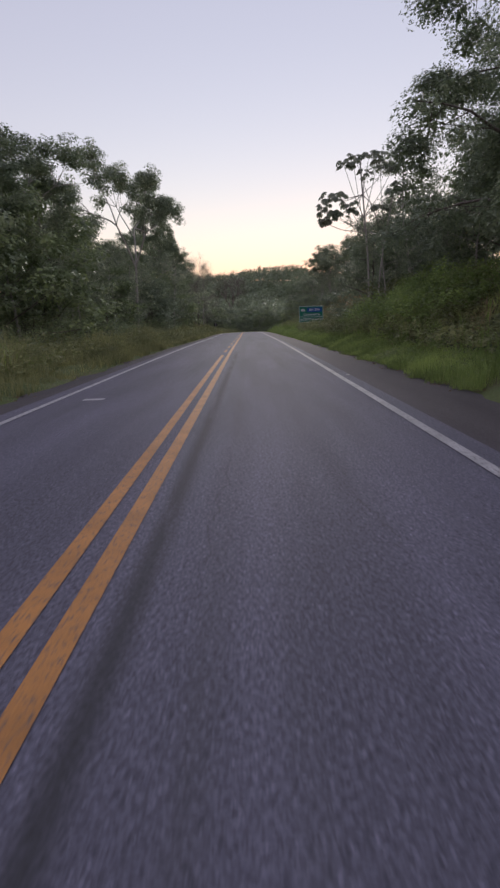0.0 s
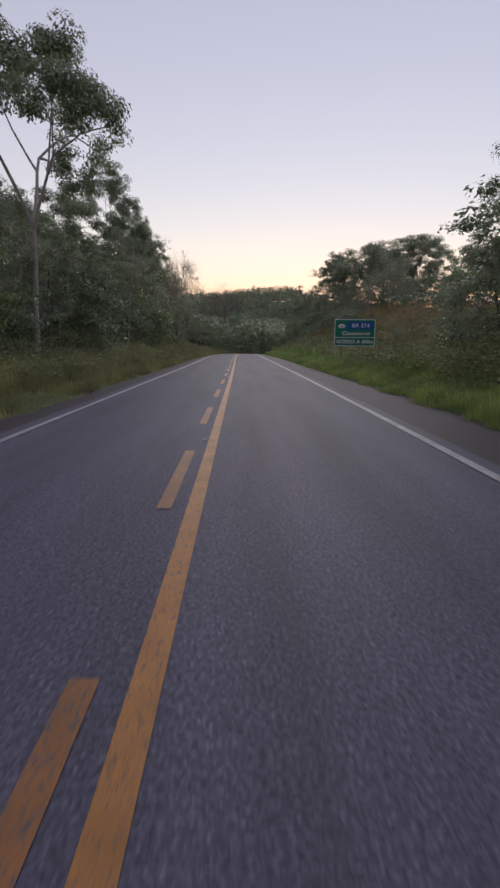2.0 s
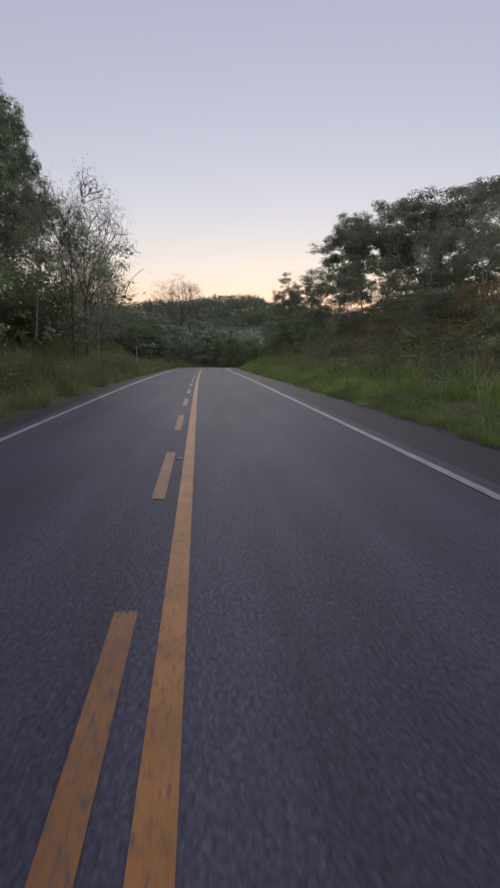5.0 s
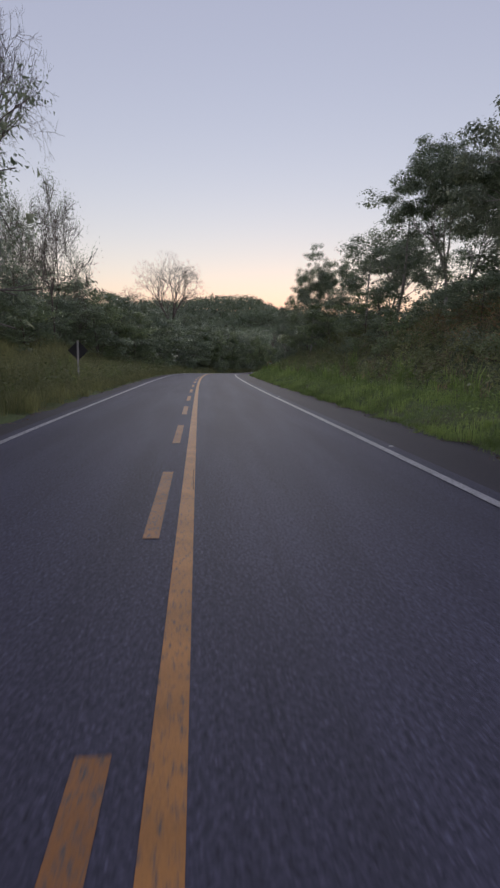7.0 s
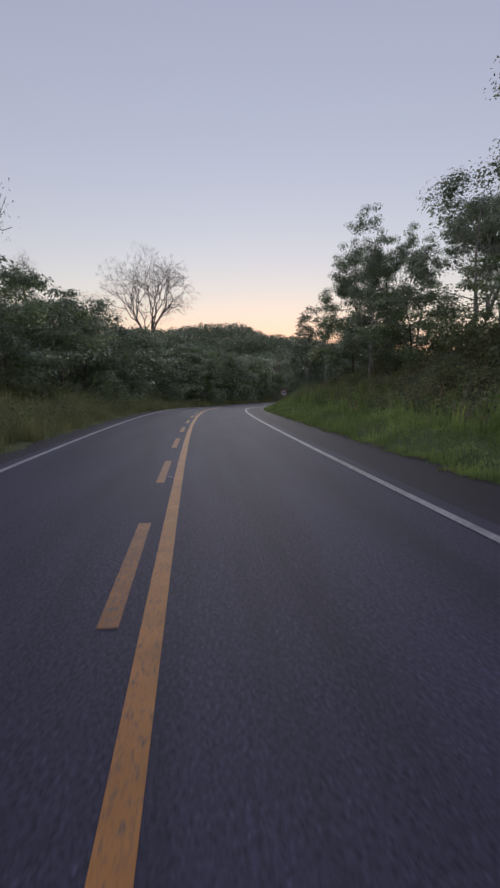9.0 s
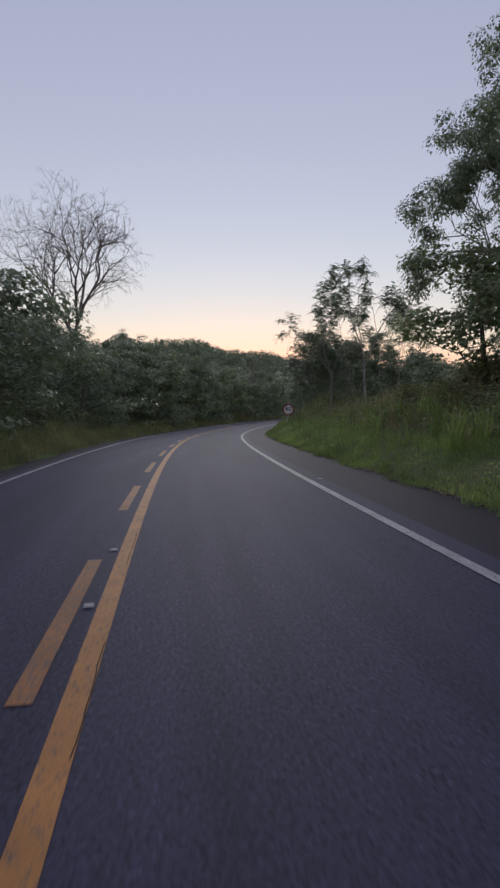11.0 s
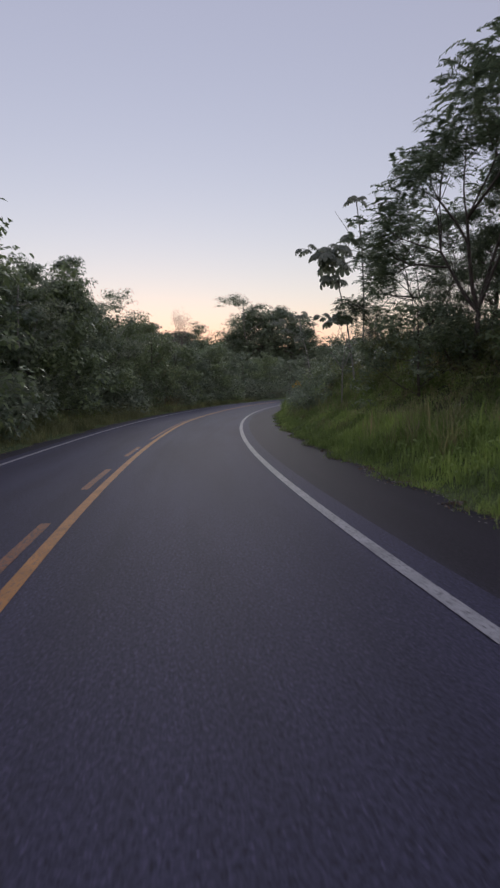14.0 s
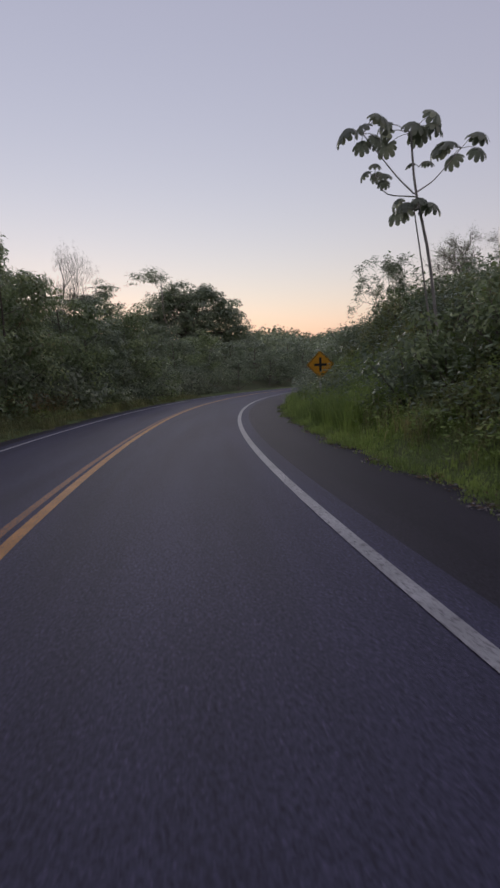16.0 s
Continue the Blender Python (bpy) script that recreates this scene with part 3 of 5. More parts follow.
def skeleton(rng, height, bare, limbs, reach, rise, thick, sub=4, twigs=3, lean=0.03, bends=0.10, droop=0.0, thinnest=0.0, coarse=False):
    """Trunk, limbs and twigs of a tree; returns tubes to build and the tips that carry leaves."""
    out, tips = [], []
    pts, rad, d = limb(rng, (0, 0, -0.4), (rng.normal(0, lean), rng.normal(0, lean), 1), height * 0.82 + 0.4, thick, thick * 0.3, 0.05, 0, 9)
    out.append((pts, rad))
    for k in range(limbs):
        f = bare + (1 - bare) * (k + 0.5 * rng.random()) / limbs
        q = f * 8.99
        i = int(q)
        p = pts[i] + (pts[i + 1] - pts[i]) * (q - i)
        az = k * 2.4 + rng.normal(0, 0.35)
        L = reach * (1.05 - 0.55 * (f - bare) / (1 - bare + 1e-6)) * rng.uniform(0.75, 1.15)
        dd = np.array((math.cos(az), math.sin(az), rise * rng.uniform(0.6, 1.4)))
        r = thick * (1 - f * 0.7) * 0.45
        lp, lr, ld = limb(rng, p, dd, L, r, r * 0.3, bends, droop, 5)
        out.append((lp, lr))
        for j in range(sub):
            g = rng.uniform(0.35, 1.0) * 4.99
            gi = int(g)
            sp = lp[gi] + (lp[gi + 1] - lp[gi]) * (g - gi)
            sd = unit(unit(lp[gi + 1] - lp[gi]) * 0.7 + rng.normal(0, 0.55, 3) + np.array((0, 0, 0.15)))
            sl = L * rng.uniform(0.3, 0.5)
            tp, tr, td = limb(rng, sp, sd, sl, r * 0.35, r * 0.12, bends * 1.3, droop, 3)
            if not coarse:
                out.append((tp, np.maximum(tr, thinnest)))
            tips.append(tp[-1])
            for _ in range(twigs):
                wp, wr, wd = limb(rng, tp[rng.integers(1, 4)], unit(td + rng.normal(0, 0.7, 3)), sl * rng.uniform(0.4, 0.7), r * 0.14, r * 0.06, 0.2, droop, 2)
                if thinnest:
                    out.append((wp, np.maximum(wr, thinnest)))
                tips.append(wp[-1])
        tips.append(lp[-1])
    tips.append(pts[-1])
    return out, np.array(tips)


def halved(f):
    """Quads as pairs of triangles."""
    return np.concatenate([f[:, [0, 1, 2]], f[:, [0, 2, 3]]])


def joined(a, b):
    return np.concatenate([a[0], b[0]]), np.concatenate([a[1], b[1] + len(a[0])])


PROTOS = {}


def tree_proto(kind, seed, bark, leaf, per_tip, spread, size, wide=(0.35, 0.6), flat=0.5, lift=0.1, **sk):
    rng = np.random.default_rng(seed)
    limbs, tips = skeleton(rng, **sk)
    tv, tf = tubes(limbs)
    trunk = mesh_from(kind + "_trunk", tv, tf, [bark], True)
    crown = None
    if per_tip:
        lv, lf = foliage(rng, tips, per_tip, spread, lift, size, wide, flat)
        crown = mesh_from(kind + "_crown", lv, lf, [leaf])
    top = max(tips[:, 2].max(), tv[:, 2].max())
    PROTOS.setdefault(kind, []).append((trunk, crown, top))


def forked(rng, height, trunk, kids, angle, shrink, thick, rise=0.12, bends=0.09, lean=0.05, thinnest=0.0):
    """A trunk that forks again and again; returns tubes and twig ends."""
    out, tips = [], []
    last = len(kids)

    def grow(p, d, length, r, level):
        d = unit(d + np.array((0, 0, rise if level else 0.0)))
        pts, rad, e = limb(rng, p, d, length, r, r * 0.62, bends if level else 0.03, 0, 6 if level == 0 else 4)
        if level < last or thinnest:
            out.append((pts, np.maximum(rad, thinnest)))
        if level == last:
            tips.append(pts[-1])
            tips.append(pts[2])
            return
        turn = rng.uniform(0, 6.28)
        u = unit(np.cross(e, (0.3, 0.9, 0.2)))
        w = np.cross(e, u)
        for k in range(kids[level]):
            az = turn + k * 2 * np.pi / kids[level] + rng.normal(0, 0.35)
            ang = angle * rng.uniform(0.6, 1.35)
            q = pts[-1] if k else pts[-1 - rng.integers(0, 2)]
            grow(q, e * math.cos(ang) + (u * math.cos(az) + w * math.sin(az)) * math.sin(ang), length * shrink * rng.uniform(0.75, 1.2) if level else height * 0.30 * rng.uniform(0.8, 1.15), r * rng.uniform(0.48, 0.66), level + 1)

    grow((0, 0, -0.4), (rng.normal(0, lean), rng.normal(0, lean), 1), height * trunk, thick, 0)
    return out, np.array(tips)


def forked_proto(kind, seed, bark, leaf, per_tip, spread, size, wide, flat, lift, **sk):
    rng = np.random.default_rng(seed)
    limbs, tips = forked(rng, **sk)
    tv, tf = tubes(limbs)
    if spread is None:
        lv, lf = fronds(rng, tips, per_tip, size, 12, wide)
    else:
        lv, lf = foliage(rng, tips, per_tip, spread, lift, size, wide, flat)
    PROTOS.setdefault(kind, []).append((mesh_from(kind + "_trunk", tv, tf, [bark], True), mesh_from(kind + "_crown", lv, lf, [leaf]), np.percentile(lv[:, 2], 99.5)))


for sd in (1, 2, 3):
    forked_proto("tall", sd, BARK_PALE, LEAF_DARK, 110, (0.95, 0.95, 0.52), (0.14, 0.26), (0.6, 0.95), 0.6, 0.1,
                 height=17, trunk=0.44, kids=(3, 3, 4, 4), angle=0.64, shrink=0.68, thick=0.26)
for sd in (15, 16, 17):
    forked_proto("broad", sd, BARK_PALE, LEAF_DARK, 116, (1.05, 1.05, 0.62), (0.14, 0.26), (0.6, 0.95), 0.6, 0.1,
                 height=17, trunk=0.34, kids=(4, 4, 3, 4), angle=0.66, shrink=0.72, thick=0.26, rise=0.10)
for sd in (11, 12, 13):
    tree_proto("dense", sd, BARK, LEAF_DARK, 84, (1.0, 1.0, 0.42), (0.13, 0.25), (0.5, 0.85), 0.6, height=13, bare=0.18, limbs=14, reach=5.0, rise=0.42, thick=0.26, sub=4, twigs=3)
for sd in (21, 22, 23):
    forked_proto("layered", sd, BARK_PALE, LEAF_DARK, 15, None, (0.40, 0.75), (0.11, 0.19), 0.6, 0.05,
                 height=9.5, trunk=0.40, kids=(3, 3, 3, 2), angle=0.62, shrink=0.70, thick=0.10, rise=0.08, lean=0.10)


def bare_proto(seed, height):
    """A leafless tree: a short trunk, wide limbs that curve upwards and six forks of ever finer twigs."""
    rng = np.random.default_rng(seed)
    out = []

    def fork(p, d, length, r, level):
        d = unit(d + np.array((0, 0, (0.0, 0.16, 0.14, 0.06, 0.0, 0.0, 0.0)[level])))
        pts, rad, e = limb(rng, p, d, length, r, max(r * 0.55, 0.009), (0.03, 0.12, 0.14, 0.15, 0.16, 0.17, 0.17)[level], -0.05 if level in (1, 2) else 0.0, 5 if level < 3 else 3 if level < 5 else 2)
        out.append((pts, rad))
        if level == 6:
            return
        kids = (5, 4, 4, 4, 3, 3)[level]
        turn = rng.uniform(0, 6.28)
        u = unit(np.cross(e, (0.31, 0.9, 0.2)))
        w = np.cross(e, u)
        for k in range(kids):
            q = pts[-1] if k < 2 else pts[rng.integers(4 if level == 0 else 2, len(pts))]
            az = turn + k * 2 * np.pi / kids + rng.normal(0, 0.3)
            ang = rng.uniform(0.40, 0.95) if level == 0 else rng.uniform(0.35, 0.85)
            fork(q, e * math.cos(ang) + (u * math.cos(az) + w * math.sin(az)) * math.sin(ang),
                 length * (rng.uniform(0.50, 0.68) if level == 0 else rng.uniform(0.50, 0.74)), max(r * rng.uniform(0.42, 0.62), 0.009), level + 1)

    fork((0, 0, -0.4), (rng.normal(0, 0.03), rng.normal(0, 0.03), 1), height * 0.50, height * 0.018, 0)
    v, f = tubes([q for q in out if q[1][0] > 0.05])
    w, g = tubes([q for q in out if q[1][0] <= 0.05])
    PROTOS.setdefault("bare", []).append((mesh_from("bare_trunk", v, f, [TWIG], True), mesh_from("bare_twigs", w, g, [TWIG], True), w[:, 2].max()))


for sd in (31, 32):
    bare_proto(sd, 18)
for sd in (41, 42):
    tree_proto("weeping", sd, BARK, LEAF_DARK, 200, (0.75, 0.75, 0.62), (0.085, 0.17), (0.40, 0.65), 0.2, -0.3, height=12, bare=0.22, limbs=14, reach=5.0, rise=0.55, thick=0.24, sub=4, twigs=3, droop=0.08)
for sd in (51, 52, 53, 54):
    tree_proto("thicket", sd, BARK, (LEAF_DARK, LEAF_MID, LEAF_MID, LEAF_DARK)[sd - 51], 54, (0.85, 0.85, 0.36), (0.125, 0.24), (0.6, 0.9), 0.6, height=6.2, bare=0.01, limbs=14, reach=3.2, rise=0.42, thick=0.10, sub=3, twigs=1, coarse=True)
for sd in (55, 56, 57):
    tree_proto("brush", sd, BARK, (LEAF_DARK, LEAF_MID, LEAF_DARK)[sd - 55], 24, (1.0, 1.0, 0.46), (0.21, 0.37), (0.55, 0.85), 0.65, height=6.2, bare=0.01, limbs=11, reach=3.4, rise=0.42, thick=0.10, sub=3, twigs=1, coarse=True)
for sd in (61, 62):
    tree_proto("pale", sd, BARK_PALE, LEAF_PALE, 34, (0.7, 0.7, 0.3), (0.08, 0.17), (0.45, 0.7), height=9, bare=0.25, limbs=10, reach=3.4, rise=0.7, thick=0.11, sub=4, twigs=3)
tree_proto("wispy", 71, TWIG, LEAF_PALE, 8, (0.5, 0.5, 0.5), (0.08, 0.16), (0.2, 0.4), 0.2, height=7, bare=0.08, limbs=16, reach=3.0, rise=1.6, thick=0.07, sub=6, twigs=5, thinnest=0.012)
for sd in (91, 92, 93):
    forked_proto("feathery", sd, BARK, LEAF_DARK, 8, None, (0.45, 0.85), (0.10, 0.18), 0.4, 0.05,
                 height=8.0, trunk=0.22, kids=(4, 4, 3, 3), angle=0.66, shrink=0.72, thick=0.11, rise=0.06, lean=0.08)
for sd in (95, 96):
    forked_proto("umbrella", sd, BARK_PALE, LEAF_PALE, 78, (0.95, 0.95, 0.42), (0.15, 0.28), (0.55, 0.9), 0.6, 0.1,
                 height=12.5, trunk=0.40, kids=(4, 3, 3, 3), angle=0.75, shrink=0.70, thick=0.16, rise=0.05, lean=0.05)
for sd in (81, 82, 83):
    tree_proto("woods", sd, BARK, (LEAF_DARK, LEAF_DARK, LEAF_MID)[sd - 81], 44, (1.2, 1.2, 0.5), (0.22, 0.40), (0.55, 0.85), 0.65, height=13, bare=0.25, limbs=11, reach=4.6, rise=0.45, thick=0.24, sub=3, twigs=1, coarse=True)


def dome_proto(kind, seed, radius, height, clumps):
    """A full round crown: clumps over a half ball that comes down low on a short trunk."""
    rng = np.random.default_rng(seed)
    az, el = rng.uniform(0, 6.28, clumps), np.arcsin(rng.uniform(-0.42, 1.0, clumps))
    r = rng.uniform(0.72, 1.0, clumps) + 0.05 * np.sin(az * 5) * np.cos(el * 4)
    tips = np.stack([radius * r * np.cos(el) * np.cos(az), radius * r * np.cos(el) * np.sin(az), height * 0.36 + height * 0.60 * r * np.sin(el)], 1)
    limbs = [limb(rng, (0, 0, -0.4), (0.02, 0, 1), height * 0.45, height * 0.035, height * 0.02, 0.03, 0, 6)[:2]]
    root = limbs[0][0][-1]
    for t in tips[::6]:
        limbs.append((np.array([root, root + (t - root) * 0.5 + rng.normal(0, 0.3, 3), t]), np.array([0.16, 0.09, 0.04])))
    tv, tf = tubes(limbs)
    lv, lf = foliage(rng, tips, 60, (1.25, 1.25, 0.8), 0.0, (0.28, 0.50), (0.55, 0.85), 0.5)
    PROTOS.setdefault(kind, []).append((mesh_from(kind + "_trunk", tv, tf, [BARK], True), mesh_from(kind + "_crown", lv, lf, [LEAF_DARK]), np.percentile(lv[:, 2], 99.5)))


dome_proto("dome", 5, 7.5, 12.5, 420)

LABELS = {
    "dome": ("dome-shaped dark tree above the far bushes", "tree", "dome-shaped trees"),
    "tall": ("tall tree with a bare pale trunk and clumped dark crown", "tree", "tall roadside trees"),
    "dense": ("broad dark green tree with a full rounded crown", "tree", "dense forest trees"),
    "layered": ("slender young tree with flat tiers of fine leaves", "tree", "slender roadside trees"),
    "broad": ("broad spreading tree with clumps of dark fine leaves", "tree", "tall roadside trees"),
    "feathery": ("low-branching roadside tree with a broad feathery crown", "tree", "slender roadside trees"),
    "umbrella": ("spreading tree with a flat layered crown on pale limbs", "tree", "spreading trees"),
    "bare": ("leafless grey tree with a wide crown of fine twigs", "tree", "leafless trees"),
    "weeping": ("leaning dark tree with drooping fine-leaved branches", "tree", "drooping trees"),
    "thicket": ("bushy understorey tree leafy down to the ground", "tree", "understorey trees"),
    "pale": ("pale green sapling with thin forked stems", "tree", "pale saplings"),
    "brush": ("rough green bush-like tree at the wood's edge", "tree", "brush trees"),
    "woods": ("forest tree with a broken dark green crown", "tree", "forest trees"),
    "wispy": ("half-dry wispy tree of upright thin grey stems", "tree", "wispy dry trees"),
}
first_of = {}


def topped(kind, variant, x, y, z, turn=0.0, widen=1.0, label=""):
    """A tree whose crown ends at world height z."""
    return tree(kind, variant, x, y, z - float(ground_z(x, y)[0]), turn, widen, 0, label)


def tree(kind, variant, x, y, height, turn=0.0, widen=1.0, sink=0.0, label=""):
    """A tree of that kind, its foot on the ground at x, y and about that high."""
    trunk, crown, top = PROTOS[kind][variant % len(PROTOS[kind])]
    key = (kind, variant % len(PROTOS[kind]))
    k = height / top
    m = pose(x, y, float(ground_z(x, y)[0]) - sink, 0, 0, turn) @ Matrix.Diagonal((k * widen, k * widen, k, 1))
    if key not in first_of:
        ob = new(kind + "_tree" if kind in ("bare", "tall", "weeping") else "tree")
        part("trunk", trunk, ob)
        if crown:
            part("crown", crown, ob, "bare crown of fine grey twigs" if kind == "bare" else "")
        ob.matrix_basis = m
        lb, cat, grp = LABELS[kind]
        tagged(ob, label or lb, cat, grp)
        first_of[key] = ob
        return ob
    proto = first_of[key]
    ob = copy_thing(proto, m @ Matrix.Diagonal((*proto.scale, 1)).inverted())
    if label:
        ob["label"] = label
    return ob


# ---- cecropia: whorls of big hand-shaped leaves on thin forked stems ----
def hand_leaf(rng, size):
    """An umbrella-like leaf of nine broad round-ended lobes that droop from the middle."""
    V, F = [], []
    for k in range(9):
        a = radians(-152 + 304 * k / 8)
        L = size * (0.66 + 0.34 * math.cos(a * 0.5)) * rng.uniform(0.92, 1.08)
        d = np.array((math.cos(a), math.sin(a), 0.0))
        s = np.array((-math.sin(a), math.cos(a), 0.0))
        b = len(V)
        for f, w in ((0.0, 0.03), (0.35, 0.13), (0.72, 0.215), (0.92, 0.17), (1.0, 0.06)):
            sag = np.array((0, 0, -L * 0.62 * f ** 1.9))
            reach = d * L * (f - 0.16 * f ** 3)
            V += [reach + s * L * w + sag, reach - s * L * w + sag]
        F += [(b + 2 * j, b + 2 * j + 1, b + 2 * j + 3, b + 2 * j + 2) for j in range(4)]
    me = bpy.data.meshes.new("hand_leaf")
    me.from_pydata([tuple(v) for v in V], [], F)
    me.materials.append(LEAF_CECROPIA)
    return me


lrng = np.random.default_rng(5)
HAND = [hand_leaf(lrng, 0.5) for _ in range(4)]


def cecropia(x, y, z, stems, heads, leaf=1.0, label="", thick=0.06):
    """stems: lists of points from the foot; heads: (point, leaves) whorls, all in metres from the foot."""
    ob = tagged(new("cecropia_tree"), label, "tree", "cecropia trees")
    ob.matrix_basis = pose(x, y, z)
    rng = np.random.default_rng(int(x * 10))
    lims = []
    for pts, r in stems:
        p = np.array(pts, float)
        t = np.linspace(0, 1, len(p))
        q = np.linspace(0, 1, 9)
        fine = np.stack([np.interp(q, t, p[:, k]) for k in range(3)], 1)
        fine[1:-1] = (fine[:-2] + 2 * fine[1:-1] + fine[2:]) / 4
        lims.append((fine, np.linspace(r, r * 0.5, 9)))
    for at, count, size in heads:
        at = np.array(at, float)
        for k in range(count):
            az = k * 2 * np.pi / count + rng.normal(0, 0.3)
            up = rng.uniform(-0.15, 0.75)
            st = 0.72 * size * rng.uniform(0.7, 1.2)
            tip = at + st * unit(np.array((math.cos(az), math.sin(az), up)))
            lims.append((np.array([at, (at + tip) / 2 + (0, 0, 0.04), tip]), np.full(3, 0.009)))
            lf = part("leaf", HAND[k % 4], ob)
            s = size * leaf * rng.uniform(0.8, 1.15)
            lf.matrix_basis = Matrix.Translation(tip) @ Euler((rng.normal(0, 0.25), rng.uniform(0.15, 0.7), az)).to_matrix().to_4x4() @ Matrix.Scale(s, 4)
    v, f = tubes(lims)
    part("trunk", mesh_from("cecropia_trunk", v, f, [BARK_PALE], True), ob, "thin pale forked stems")
    return ob


# ---- shrubs ----
SHRUBS = []
for sd in range(6):
    rng = np.random.default_rng(100 + sd)
    lims = []
    tips = []
    for k in range(9):
        az, L = k * 2.4 + rng.normal(0, 0.3), rng.uniform(0.8, 1.5)
        p, r, d = limb(rng, (rng.normal(0, 0.15), rng.normal(0, 0.15), -0.2), (math.cos(az) * 0.7, math.sin(az) * 0.7, rng.uniform(0.5, 1.4)), L, 0.025, 0.008, 0.15, 0.03, 4)
        lims.append((p, r))
        tips += [p[-1], p[-2], p[2]]
    tv, tf = tubes(lims)
    tf = halved(tf)
    lv, lf = foliage(rng, np.array(tips), 28, (0.5, 0.5, 0.36), 0.05, (0.09, 0.18) if sd < 4 else (0.12, 0.24), (0.5, 0.75), 0.5)
    lv[:, 2] = np.abs(lv[:, 2])
    v, f = joined((tv, tf), (lv, lf))
    SHRUBS.append(mesh_from("shrub", v, f, [TWIG, (LEAF_MID, LEAF_OLIVE, LEAF_DARK, LEAF_OLIVE, LEAF_MID, LEAF_PALE)[sd]], False, None, np.r_[np.zeros(len(tf)), np.ones(len(lf))]))
SHRUB_LABELS = ("leafy green shrub in the roadside bank", "olive weedy shrub with browning leaves", "dark green shrub below the trees",
                "olive weedy shrub with browning leaves", "broad-leaved green shrub beside the grass verge", "pale green broad-leaved shrub")


def shrub(variant, x, y, size, tall=1.0, turn=0.0, lower=0.0):
    ob = new("shrub", SHRUBS[variant])
    ob.matrix_basis = pose(x, y, float(ground_z(x, y)[0]) - lower, 0, 0, turn) @ Matrix.Diagonal((size, size, size * tall, 1))
    return tagged(ob, SHRUB_LABELS[variant], "shrub", "roadside shrubs")


# ---- the trees that stand out ----
def by_road(s, lat):
    x, y, z, h = on_road(s, lat)
    return float(x), float(y)


topped("tall", 0, -11.2, 52.6, 18.7, 30, 0.72, "tall pale-trunked tree with a clumped dark crown")
topped("tall", 1, -16.1, 89.5, 23.4, 100, 0.53)
topped("tall", 2, -14.6, 91.5, 16.0, 40, 0.75)
topped("pale", 0, -9.6, 69.8, 10.5, 0, 0.85, "pale forked tree at the edge of the wood")
topped("broad", 1, -20.0, 85.0, 15.0, 140, 0.8)
tree("tall", 2, -15.5, 28.0, 13.0, 0, 1.1)
tree("tall", 1, -19.0, 40.0, 14.0, 200, 1.0)
tree("tall", 0, -17.0, 72.0, 12.5, 250, 1.0)
tree("broad", 2, -16.4, 111.0, 18.5, 60, 0.42)
tree("tall", 0, -19.0, 114.0, 15.0, 150, 0.75)
tree("dense", 1, -16.0, 103.0, 15.5, 20, 0.8)
topped("wispy", 0, -9.0, 103.0, 12.4, 60, 0.95, "pale half-leafless tree at the edge of the wood")
topped("pale", 1, -10.6, 99.0, 10.5, 150, 0.55)
topped("pale", 0, -8.8, 110.0, 10.6, 20, 0.8)
topped("bare", 0, -11.2, 117.9, 16.9, 60, 0.62, "pale half-leafless tree at the edge of the wood")
topped("pale", 1, -13.6, 121.0, 13.0, 60, 0.7)
topped("bare", 1, -12.8, 141.0, 13.5, 10, 0.5, "grey leafless tree hung with vines above the bank")
topped("wispy", 0, -14.8, 137.0, 12.4, 200, 0.55)
tree("wispy", 0, -11.8, 147.0, 8.0, 120, 0.6)
tree("wispy", 0, -17.0, 160.0, 20.0, 0, 0.62)
tree("wispy", 0, -20.0, 156.0, 16.5, 90, 0.6)
tree("wispy", 0, -21.0, 194.0, 17.0, 30, 0.6)
tree("wispy", 0, -22.0, 168.0, 15.0, 140, 0.7)
tree("pale", 0, -24.0, 175.0, 13.0, 200)
tree("pale", 1, -20.0, 182.0, 12.0, 300)
tree("pale", 1, -15.0, 133.0, 8.0, 50)
tree("bare", 0, -5.5, 201.5, 22.0, 10, 0.92, 0, "large leafless grey tree above the bushes")
tree("bare", 1, -12.5, 197.0, 14.0, 70, 0.8)
tree("weeping", 0, 12.6, 15.5, 12.5, 0, 1.1)
tree("weeping", 1, 17.0, 24.0, 13.5, 90, 1.1)
tree("weeping", 0, 15.5, 5.0, 14.0, 200, 1.1)
topped("weeping", 1, 12.2, 42.0, 10.2, 130, 0.8)
tree("pale", 1, 13.5, 35.0, 10.0, 0)
tree("pale", 0, 11.0, 33.0, 7.0, 60)
topped("umbrella", 0, 25.6, 131.0, 20.0, 0, 1.0)
topped("umbrella", 1, 34.8, 127.5, 21.2, 60, 1.0)
topped("umbrella", 1, 30.0, 137.0, 20.5, 150, 0.9)
topped("umbrella", 0, 43.0, 131.0, 19.0, 200, 1.0)
topped("pale", 1, 21.5, 149.0, 16.4, 80, 1.2)
topped("pale", 0, 19.6, 154.0, 14.0, 10, 1.2)
topped("broad", 2, 23.5, 141.0, 19.5, 200, 0.85)
topped("broad", 0, 29.0, 148.0, 20.0, 140, 0.9)
topped("broad", 1, 18.9, 168.4, 15.0, 30, 0.74)
topped("dense", 0, 18.6, 167.0, 12.5, 210, 0.62)
tree("thicket", 2, 15.6, 167.5, 6.5, 80, 1.2)
tree("thicket", 1, 22.0, 171.0, 6.0, 30, 1.1)
tree("thicket", 0, 19.6, 163.0, 6.5, 130, 1.1)
topped("broad", 2, 25.5, 163.0, 16.5, 20, 0.9)
